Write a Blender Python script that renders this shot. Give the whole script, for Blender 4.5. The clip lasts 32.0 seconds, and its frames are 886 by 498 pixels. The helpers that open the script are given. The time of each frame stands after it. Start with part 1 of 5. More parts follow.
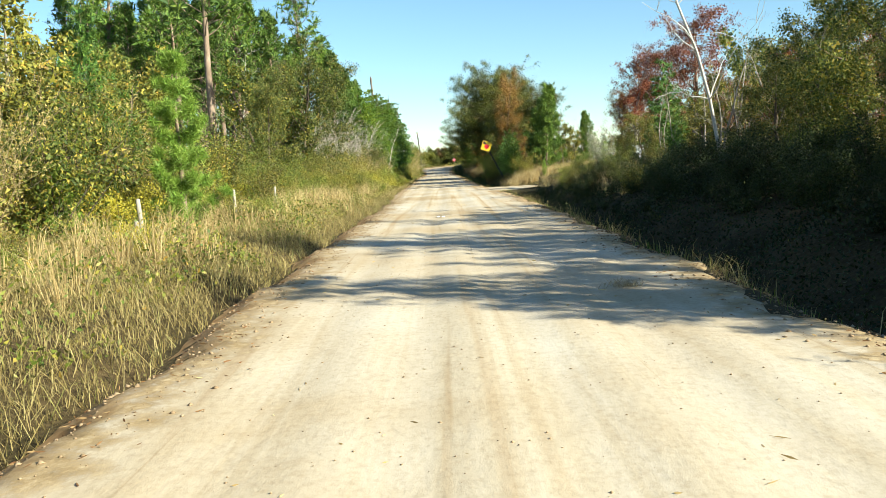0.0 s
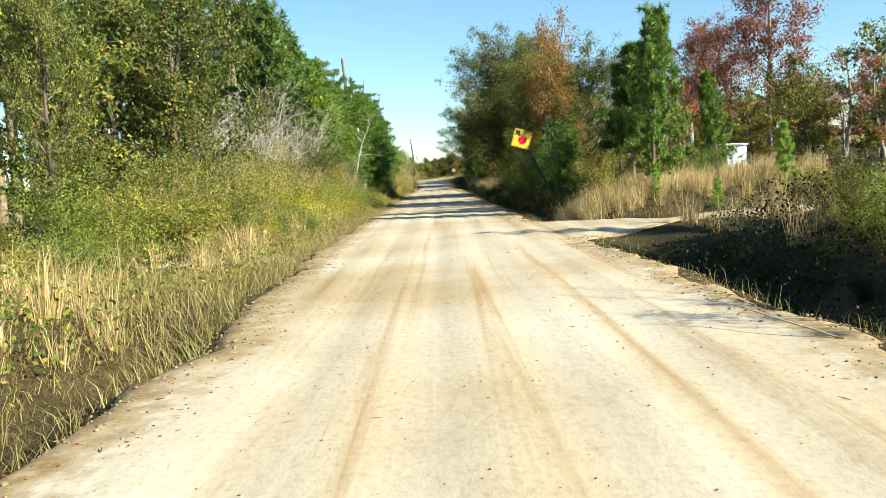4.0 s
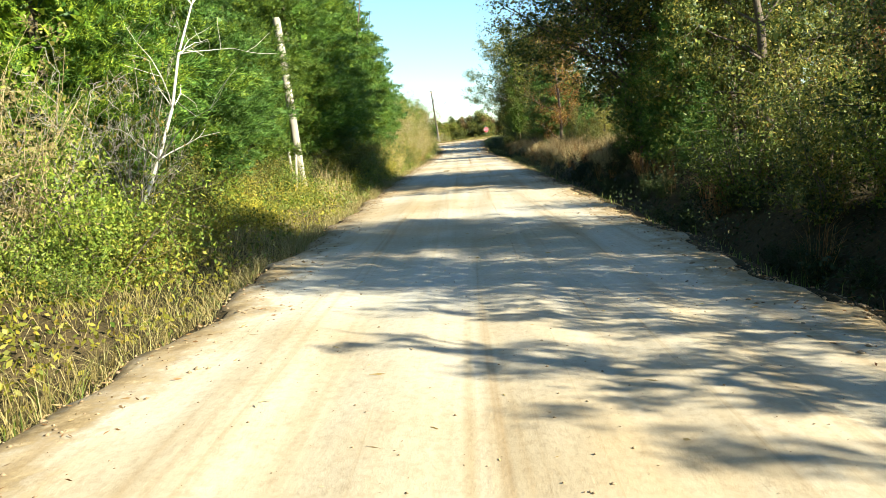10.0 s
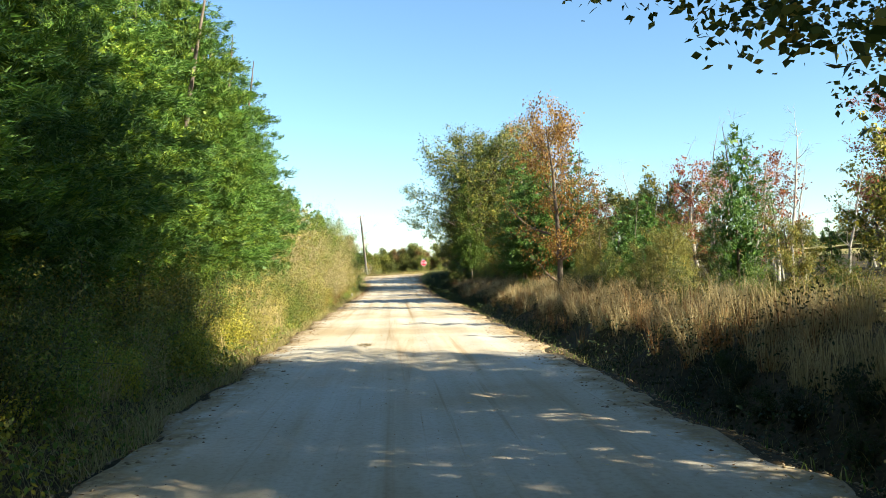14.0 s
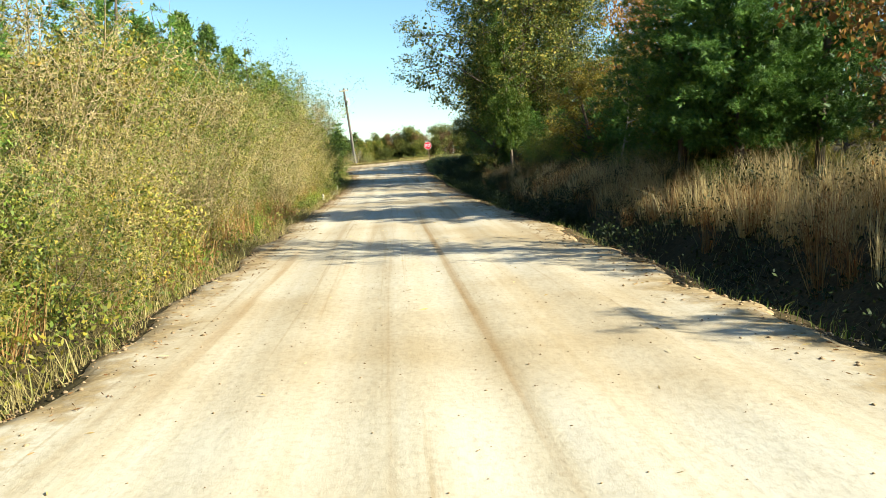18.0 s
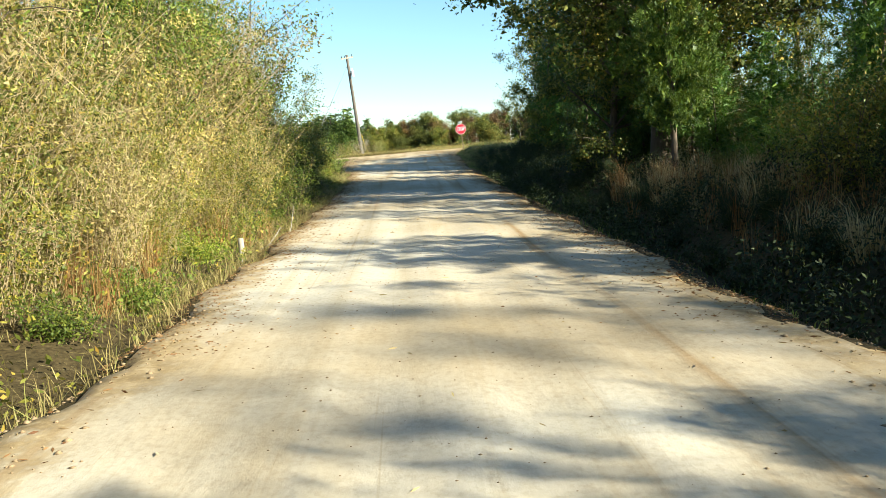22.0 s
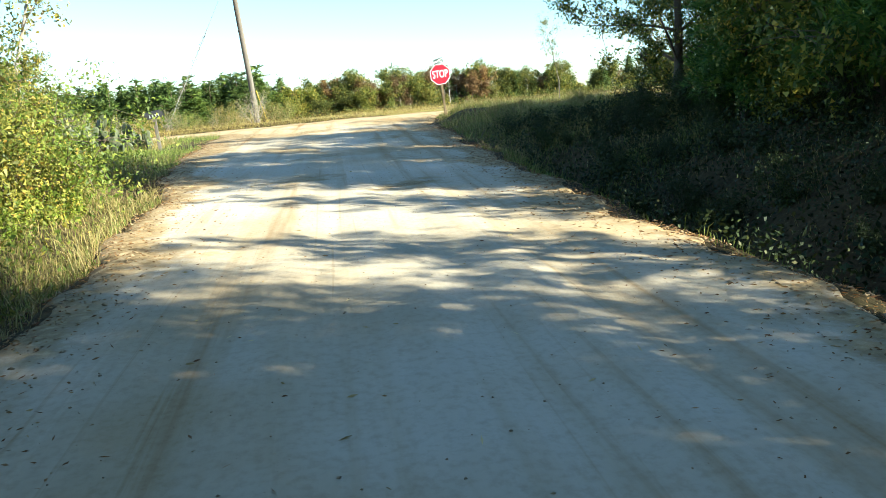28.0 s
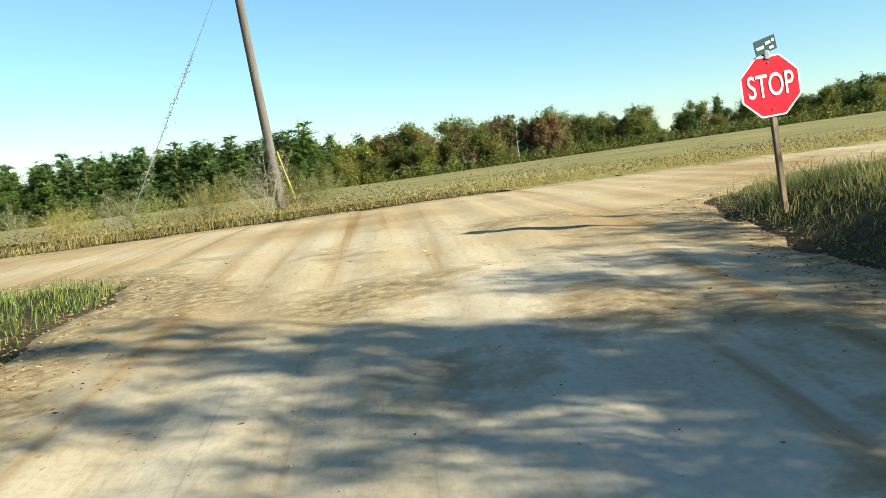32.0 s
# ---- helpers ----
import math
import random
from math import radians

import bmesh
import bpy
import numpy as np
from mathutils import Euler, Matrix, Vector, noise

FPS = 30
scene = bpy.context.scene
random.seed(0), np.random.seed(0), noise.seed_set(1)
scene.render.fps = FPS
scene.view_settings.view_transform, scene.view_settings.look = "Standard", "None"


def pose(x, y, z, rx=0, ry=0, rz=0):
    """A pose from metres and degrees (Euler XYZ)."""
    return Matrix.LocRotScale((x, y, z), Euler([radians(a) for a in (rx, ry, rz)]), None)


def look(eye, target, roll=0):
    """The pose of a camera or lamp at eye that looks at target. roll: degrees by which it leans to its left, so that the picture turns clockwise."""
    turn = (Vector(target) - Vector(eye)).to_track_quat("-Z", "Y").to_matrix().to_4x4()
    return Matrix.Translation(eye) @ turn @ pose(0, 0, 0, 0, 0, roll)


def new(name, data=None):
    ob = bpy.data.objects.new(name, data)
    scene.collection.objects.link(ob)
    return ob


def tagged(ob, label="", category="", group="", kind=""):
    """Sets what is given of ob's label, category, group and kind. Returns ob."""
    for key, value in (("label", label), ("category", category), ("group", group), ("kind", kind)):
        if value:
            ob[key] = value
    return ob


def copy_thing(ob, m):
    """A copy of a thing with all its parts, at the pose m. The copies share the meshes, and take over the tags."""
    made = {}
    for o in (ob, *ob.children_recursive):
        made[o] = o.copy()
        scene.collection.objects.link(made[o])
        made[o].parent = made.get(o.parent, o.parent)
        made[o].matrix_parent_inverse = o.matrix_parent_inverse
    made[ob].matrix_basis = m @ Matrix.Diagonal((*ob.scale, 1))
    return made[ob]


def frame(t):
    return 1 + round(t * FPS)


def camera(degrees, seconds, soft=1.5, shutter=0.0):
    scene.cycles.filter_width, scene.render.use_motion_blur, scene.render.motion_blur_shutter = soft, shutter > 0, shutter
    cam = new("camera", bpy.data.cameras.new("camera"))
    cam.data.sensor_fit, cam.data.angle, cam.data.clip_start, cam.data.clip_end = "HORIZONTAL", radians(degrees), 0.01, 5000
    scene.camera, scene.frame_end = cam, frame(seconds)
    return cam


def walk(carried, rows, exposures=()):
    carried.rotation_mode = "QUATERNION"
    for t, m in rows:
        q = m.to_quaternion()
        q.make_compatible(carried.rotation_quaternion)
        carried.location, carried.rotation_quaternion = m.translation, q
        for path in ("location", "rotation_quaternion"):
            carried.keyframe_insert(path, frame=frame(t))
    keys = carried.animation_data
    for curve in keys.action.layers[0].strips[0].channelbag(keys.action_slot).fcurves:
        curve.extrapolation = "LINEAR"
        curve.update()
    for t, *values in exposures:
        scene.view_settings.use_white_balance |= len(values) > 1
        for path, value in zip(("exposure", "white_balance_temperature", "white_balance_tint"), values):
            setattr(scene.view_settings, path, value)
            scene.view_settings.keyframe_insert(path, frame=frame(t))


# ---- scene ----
cam = camera(57.6, 32.0, soft=0.8)
# seconds, eye x y z, yaw, pitch, roll
PATH = [
    (0, 0.001, 0.000, 1.531, 0.25, -5.77, -3.33),
    (0.5, 0.036, 3.615, 1.531, 0.21, -6.10, -3.34),
    (1, 0.027, 7.153, 1.529, -0.19, -6.08, -2.81),
    (1.5, 0.082, 10.471, 1.549, -0.08, -5.52, -2.52),
    (2, 0.081, 14.065, 1.551, -0.19, -5.15, -2.74),
    (2.5, 0.092, 17.481, 1.583, -0.28, -4.89, -2.21),
    (3, 0.052, 20.759, 1.580, -0.37, -4.92, -2.83),
    (3.5, 0.067, 24.171, 1.539, 0.08, -4.83, -3.94),
    (5.5, -0.198, 36.796, 1.568, 0.09, -5.54, -3.43),
    (6, -0.222, 39.781, 1.570, -0.73, -4.93, -4.41),
    (6.5, -0.289, 43.205, 1.617, -0.26, -5.70, -3.63),
    (7, -0.290, 46.137, 1.666, 1.51, -5.43, -3.05),
    (7.5, -0.306, 48.958, 1.678, 1.84, -6.56, -3.09),
    (8, -0.273, 51.333, 1.678, 3.18, -6.67, -3.46),
    (8.5, -0.264, 54.142, 1.681, 2.91, -6.34, -3.79),
    (9, -0.272, 57.151, 1.665, 2.50, -5.60, -4.31),
    (9.5, -0.277, 59.096, 1.639, 2.81, -6.25, -4.82),
    (10, -0.275, 62.595, 1.607, 2.17, -7.49, -4.27),
    (10.5, -0.303, 65.582, 1.632, 0.88, -7.78, -3.84),
    (11, -0.372, 68.280, 1.634, -1.47, -8.16, -3.24),
    (11.5, -0.419, 71.078, 1.656, -0.98, -8.13, -3.13),
    (12, -0.466, 73.597, 1.675, -0.40, -6.41, -2.14),
    (12.5, -0.499, 75.935, 1.693, -2.67, -1.31, 0.60),
    (13, -0.522, 78.571, 1.730, -2.10, 1.26, -0.24),
    (13.5, -0.569, 81.799, 1.758, -3.12, 2.09, -0.88),
    (15.5, -0.606, 92.996, 1.696, -2.16, -1.46, -3.47),
    (16, -0.616, 96.134, 1.682, -2.58, -2.74, -2.70),
    (16.5, -0.631, 98.530, 1.672, -1.62, -5.15, -3.84),
    (17, -0.681, 102.071, 1.684, -2.84, -6.62, -3.65),
    (17.5, -0.715, 105.413, 1.666, -2.37, -7.10, -3.68),
    (18, -0.777, 108.500, 1.682, -3.32, -6.34, -3.49),
    (18.5, -0.816, 111.538, 1.705, -2.56, -6.50, -3.18),
    (19, -0.827, 114.521, 1.699, -2.41, -6.62, -2.48),
    (19.5, -0.880, 117.301, 1.721, -1.91, -6.50, -2.48),
    (20, -0.950, 120.147, 1.713, -1.86, -6.53, -2.07),
    (20.5, -0.946, 123.427, 1.713, -1.52, -6.94, -2.67),
    (21, -0.978, 126.215, 1.738, -2.04, -6.82, -2.74),
    (21.5, -1.008, 128.958, 1.733, -2.49, -6.93, -2.85),
    (22, -1.002, 131.496, 1.746, -2.25, -7.01, -3.36),
    (22.5, -1.066, 134.082, 1.732, -3.08, -6.92, -3.08),
    (23, -1.101, 136.818, 1.736, -3.34, -8.27, -3.14),
    (23.5, -1.139, 139.161, 1.721, -2.65, -8.70, -4.67),
    (24, -1.174, 141.412, 1.717, -2.02, -8.58, -5.39),
    (24.5, -1.181, 143.931, 1.725, -2.97, -9.34, -4.81),
    (25, -1.176, 146.237, 1.743, -4.09, -9.42, -4.40),
    (25.5, -1.141, 148.582, 1.761, -4.99, -9.95, -4.56),
    (27.5, -1.132, 157.025, 1.858, -7.26, -9.94, -3.99),
    (28, -1.167, 159.437, 1.904, -7.52, -9.86, -3.77),
    (28.5, -1.203, 161.872, 1.971, -6.53, -9.64, -4.63),
    (29, -1.243, 164.372, 2.012, -6.36, -9.38, -4.33),
    (29.5, -1.267, 166.684, 2.111, -6.10, -7.98, -4.80),
    (30, -1.365, 169.333, 2.182, -5.06, -6.51, -6.08),
    (30.5, -1.444, 171.894, 2.262, -4.69, -6.13, -6.24),
    (31, -1.532, 174.534, 2.361, -5.37, -6.41, -5.83),
    (31.5, -1.616, 176.873, 2.446, -4.61, -6.12, -5.68),
    (32, -1.659, 179.273, 2.567, -4.02, -5.87, -5.64),
]
walk(cam, [(t, pose(x, y, z, 90 + pitch, 0, yaw) @ pose(0, 0, 0, 0, 0, roll)) for t, x, y, z, yaw, pitch, roll in PATH], ((0, 1.47, 6500, -2), (6, 1.52, 6500, -2), (9, 1.72, 6500, -2), (10, 1.82, 6500, -2), (11.5, 1.82, 6500, 0), (13, 1.87, 6500, 2), (16, 1.57, 6500, -3), (19, 1.54, 6500, -3), (21, 1.62, 6500, -3), (23, 1.62, 6500, -3), (25, 1.62, 6400, -4), (28, 2.07, 6300, -4), (29, 1.67, 6300, -5), (30, 1.47, 6300, -5), (32, 1.34, 6300, -5)))

# ---- light ----
SUN = Vector((0.85, -0.53, 0.0)).normalized()
EL = radians(27)
world = bpy.data.worlds.new("sky")
scene.world = world
world.use_nodes = True
wn = world.node_tree.nodes
sky = wn.new("ShaderNodeTexSky")
sky.sky_type = "NISHITA"
sky.sun_disc = False
sky.sun_elevation = EL
sky.sun_rotation = math.atan2(SUN.x, SUN.y)
sky.altitude, sky.air_density, sky.dust_density, sky.ozone_density = 60, 1.1, 0.0, 4.6
wn["Background"].inputs["Strength"].default_value = 0.072
world.node_tree.links.new(sky.outputs[0], wn["Background"].inputs["Color"])
lamp = bpy.data.lights.new("sun", "SUN")
lamp.energy, lamp.angle, lamp.color = 5.0, radians(0.53), (1.0, 0.935, 0.81)
sun_dir = Vector((SUN.x * math.cos(EL), SUN.y * math.cos(EL), math.sin(EL)))
new("sun", lamp).matrix_world = look(sun_dir * 100, (0, 0, 0))

# ---- materials ----
def nodes(name):
    m = bpy.data.materials.new(name)
    m.use_nodes = True
    t = m.node_tree
    return m, t.nodes, t.links, t.nodes["Principled BSDF"]


def ramp(n, stops):
    r = n.new("ShaderNodeValToRGB")
    while len(r.color_ramp.elements) < len(stops):
        r.color_ramp.elements.new(0.5)
    for e, (p, c) in zip(r.color_ramp.elements, stops):
        e.position, e.color = p, (*c, 1)
    return r


def noise_at(n, l, scale, detail=4, stretch=None, rough=0.55, coords="Object"):
    tc = n.new("ShaderNodeTexCoord")
    t = n.new("ShaderNodeTexNoise")
    t.inputs["Scale"].default_value, t.inputs["Detail"].default_value, t.inputs["Roughness"].default_value = scale, detail, rough
    if stretch:
        mp = n.new("ShaderNodeMapping")
        mp.inputs["Scale"].default_value = stretch
        l.new(tc.outputs[coords], mp.inputs[0])
        l.new(mp.outputs[0], t.inputs["Vector"])
    else:
        l.new(tc.outputs[coords], t.inputs["Vector"])
    return t


def mix(n, l, kind, fac, a, b):
    m = n.new("ShaderNodeMix")
    m.data_type, m.blend_type = "RGBA", kind
    for sock, v in ((m.inputs["Factor"], fac), (m.inputs["A"], a), (m.inputs["B"], b)):
        if isinstance(v, bpy.types.NodeSocket):
            l.new(v, sock)
        else:
            sock.default_value = v if isinstance(v, float) else (*v, 1)
    return m.outputs["Result"]


def plain(name, stops, scale=4.0, rough=0.7, bump=0.2, bscale=40.0, metal=0.0, stretch=None, spec=0.4):
    """A solid surface: colour by two noises, fine relief by a third."""
    m, n, l, p = nodes(name)
    a = noise_at(n, l, scale, 5, stretch)
    r = ramp(n, stops)
    l.new(a.outputs["Fac"], r.inputs[0])
    f = noise_at(n, l, scale * 9, 3, stretch)
    fr = ramp(n, [(0.3, (0.72, 0.72, 0.72)), (0.7, (1.15, 1.15, 1.15))])
    l.new(f.outputs["Fac"], fr.inputs[0])
    l.new(mix(n, l, "MULTIPLY", 1.0, r.outputs[0], fr.outputs[0]), p.inputs["Base Color"])
    p.inputs["Roughness"].default_value, p.inputs["Metallic"].default_value, p.inputs["Specular IOR Level"].default_value = rough, metal, spec
    if bump:
        b = n.new("ShaderNodeBump")
        b.inputs["Strength"].default_value, b.inputs["Distance"].default_value = bump, 0.02
        l.new(noise_at(n, l, bscale, 4, stretch).outputs["Fac"], b.inputs["Height"])
        l.new(b.outputs[0], p.inputs["Normal"])
    return m


def leafy(name, stops, through_light=0.35, rough=0.5, tint=0.35):
    """Leaves: each leaf its own colour, each plant its own shade, some light let through."""
    m, n, l, p = nodes(name)
    g = n.new("ShaderNodeNewGeometry")
    r = ramp(n, stops)
    l.new(g.outputs["Random Per Island"], r.inputs[0])
    o = n.new("ShaderNodeObjectInfo")
    tr = ramp(n, [(0.0, (1 - tint, 1 - tint, 1 - tint)), (0.5, (1, 1, 1)), (1.0, (1 + tint * 0.6, 1 + tint * 0.5, 1 - tint * 0.3))])
    l.new(o.outputs["Random"], tr.inputs[0])
    c = mix(n, l, "MULTIPLY", 1.0, r.outputs[0], tr.outputs[0])
    l.new(c, p.inputs["Base Color"])
    p.inputs["Roughness"].default_value, p.inputs["Specular IOR Level"].default_value = rough, 0.25
    t = n.new("ShaderNodeBsdfTranslucent")
    l.new(c, t.inputs["Color"])
    ms = n.new("ShaderNodeMixShader")
    ms.inputs[0].default_value = through_light
    l.new(p.outputs[0], ms.inputs[1])
    l.new(t.outputs[0], ms.inputs[2])
    l.new(ms.outputs[0], n["Material Output"].inputs["Surface"])
    return m


M = {
    "cedar": leafy("cedar_foliage", [(0.0, (0.03, 0.075, 0.014)), (0.5, (0.07, 0.145, 0.022)), (1.0, (0.16, 0.24, 0.04))], 0.14),
    "juniper": leafy("juniper_foliage", [(0.0, (0.03, 0.07, 0.008)), (0.5, (0.095, 0.165, 0.016)), (1.0, (0.25, 0.30, 0.035))], 0.16),
    "pine": leafy("pine_needles", [(0.0, (0.03, 0.07, 0.012)), (0.5, (0.085, 0.15, 0.025)), (1.0, (0.21, 0.28, 0.05))], 0.16),
    "farpine": leafy("distant_pine_needles", [(0.0, (0.04, 0.08, 0.02)), (0.5, (0.085, 0.13, 0.03)), (1.0, (0.14, 0.175, 0.04))], 0.25),
    "youngpine": leafy("young_pine_needles", [(0.0, (0.13, 0.24, 0.03)), (0.5, (0.23, 0.36, 0.05)), (1.0, (0.36, 0.46, 0.09))], 0.35, tint=0.15),
    "oak": leafy("oak_leaves", [(0.0, (0.035, 0.06, 0.013)), (0.5, (0.095, 0.12, 0.025)), (0.8, (0.21, 0.21, 0.04)), (1.0, (0.40, 0.30, 0.06))], 0.33),
    # understory leaves: tree shade is put into the colour, darker than sky light gives
    "shade_darkened": leafy("leaves_darkened_for_shade", [(0.0, (0.012, 0.022, 0.006)), (0.5, (0.028, 0.045, 0.010)), (0.9, (0.06, 0.078, 0.02)), (1.0, (0.11, 0.10, 0.035))], 0.10, 0.65),
    "olive": leafy("olive_leaves", [(0.0, (0.08, 0.095, 0.018)), (0.5, (0.18, 0.175, 0.035)), (0.85, (0.30, 0.26, 0.05)), (1.0, (0.38, 0.23, 0.05))], 0.25),
    "gold": leafy("golden_leaves", [(0.0, (0.13, 0.12, 0.02)), (0.5, (0.32, 0.26, 0.04)), (0.85, (0.46, 0.35, 0.05)), (1.0, (0.46, 0.24, 0.05))], 0.4),
    "orange": leafy("orange_leaves", [(0.0, (0.20, 0.09, 0.025)), (0.5, (0.38, 0.18, 0.04)), (1.0, (0.44, 0.28, 0.06))], 0.4),
    "red": leafy("red_leaves", [(0.0, (0.16, 0.035, 0.025)), (0.5, (0.36, 0.10, 0.05)), (1.0, (0.46, 0.21, 0.08))], 0.4),
    "rust_leaves": leafy("rusty_leaves", [(0.0, (0.10, 0.06, 0.03)), (0.5, (0.20, 0.11, 0.05)), (1.0, (0.26, 0.17, 0.07))], 0.35),
    "yellow": leafy("yellow_leaves", [(0.0, (0.22, 0.22, 0.03)), (0.5, (0.42, 0.37, 0.05)), (1.0, (0.58, 0.48, 0.06))], 0.4),
    "bright": leafy("bright_green_leaves", [(0.0, (0.08, 0.13, 0.02)), (0.5, (0.17, 0.225, 0.035)), (1.0, (0.31, 0.33, 0.06))], 0.4),
    "dry": leafy("dry_grass", [(0.0, (0.24, 0.18, 0.06)), (0.5, (0.43, 0.33, 0.13)), (0.8, (0.54, 0.43, 0.20)), (1.0, (0.30, 0.31, 0.08))], 0.35, 0.7),
    "straw": leafy("tall_straw", [(0.0, (0.30, 0.21, 0.10)), (0.5, (0.50, 0.37, 0.19)), (1.0, (0.62, 0.50, 0.30))], 0.35, 0.7),
    "seedheads": leafy("white_seed_heads", [(0.0, (0.16, 0.18, 0.07)), (0.35, (0.16, 0.18, 0.07)), (0.4, (0.46, 0.43, 0.33)), (1.0, (0.66, 0.63, 0.54))], 0.3, 0.8, tint=0.1),
    "sedge": leafy("red_sedge", [(0.0, (0.16, 0.07, 0.03)), (0.6, (0.32, 0.17, 0.07)), (1.0, (0.42, 0.29, 0.14))], 0.35, 0.7),
    "green": leafy("green_grass", [(0.0, (0.08, 0.12, 0.02)), (0.5, (0.18, 0.23, 0.045)), (1.0, (0.32, 0.31, 0.09))], 0.35),
    "twigs": plain("grey_twigs", [(0.3, (0.22, 0.18, 0.14)), (0.7, (0.42, 0.36, 0.29))], 3.0, 0.85, 0),
    "palestem": plain("pale_grey_stems", [(0.3, (0.34, 0.29, 0.24)), (0.7, (0.56, 0.50, 0.43))], 3.0, 0.85, 0),
    "tanstem": plain("tan_stems", [(0.3, (0.32, 0.23, 0.12)), (0.7, (0.50, 0.38, 0.22))], 3.0, 0.85, 0),
    "bark": plain("brown_bark", [(0.3, (0.07, 0.05, 0.035)), (0.7, (0.17, 0.125, 0.09))], 3.0, 0.9, 0.6, 25, stretch=(1, 1, 0.25)),
    "pinebark": plain("pine_bark", [(0.3, (0.14, 0.09, 0.06)), (0.7, (0.34, 0.25, 0.18))], 3.0, 0.9, 0.7, 18, stretch=(1, 1, 0.3)),
    "birch": plain("pale_bark", [(0.3, (0.42, 0.37, 0.31)), (0.7, (0.66, 0.60, 0.52))], 3.0, 0.85, 0.3, 20),
    "wood": plain("weathered_wood", [(0.3, (0.26, 0.22, 0.17)), (0.7, (0.46, 0.40, 0.32))], 2.0, 0.85, 0.5, 30, stretch=(1, 1, 0.12)),
    "poledark": plain("pole_wood", [(0.3, (0.09, 0.072, 0.058)), (0.7, (0.20, 0.17, 0.14))], 2.0, 0.85, 0.5, 30, stretch=(1, 1, 0.1)),
    "steel": plain("galvanised_steel", [(0.3, (0.35, 0.36, 0.36)), (0.7, (0.52, 0.53, 0.52))], 5.0, 0.45, 0.1, metal=0.9),
    "rust": plain("rusty_post", [(0.3, (0.20, 0.12, 0.07)), (0.7, (0.34, 0.26, 0.15))], 7.0, 0.75, 0.2),
    "black": plain("black_paint", [(0.3, (0.012, 0.012, 0.013)), (0.7, (0.03, 0.03, 0.03))], 5.0, 0.5, 0.05),
    "signred": plain("sign_red", [(0.3, (0.60, 0.012, 0.03)), (0.7, (0.72, 0.02, 0.045))], 2.0, 0.4, 0.0),
    "signwhite": plain("sign_white", [(0.3, (0.74, 0.74, 0.74)), (0.7, (0.85, 0.85, 0.84))], 2.0, 0.4, 0.0),
    "signyellow": plain("sign_yellow", [(0.3, (0.60, 0.38, 0.02)), (0.7, (0.74, 0.48, 0.03))], 2.5, 0.42, 0.0),
    "signgreen": plain("sign_green", [(0.3, (0.003, 0.018, 0.017)), (0.7, (0.005, 0.030, 0.027))], 3.0, 0.4, 0.0),
    "white": plain("white_paint", [(0.3, (0.62, 0.62, 0.60)), (0.7, (0.80, 0.80, 0.78))], 3.0, 0.5, 0.1),
    "cactus": plain("cactus_pad", [(0.3, (0.045, 0.06, 0.028)), (0.7, (0.12, 0.125, 0.06))], 6.0, 0.6, 0.3, 60),
    "clod": plain("clods", [(0.3, (0.20, 0.13, 0.07)), (0.7, (0.38, 0.27, 0.16))], 9.0, 0.95, 0.2),
    "gravel": plain("grey_gravel", [(0.3, (0.33, 0.32, 0.30)), (0.7, (0.58, 0.57, 0.54))], 9.0, 0.9, 0.3),
}


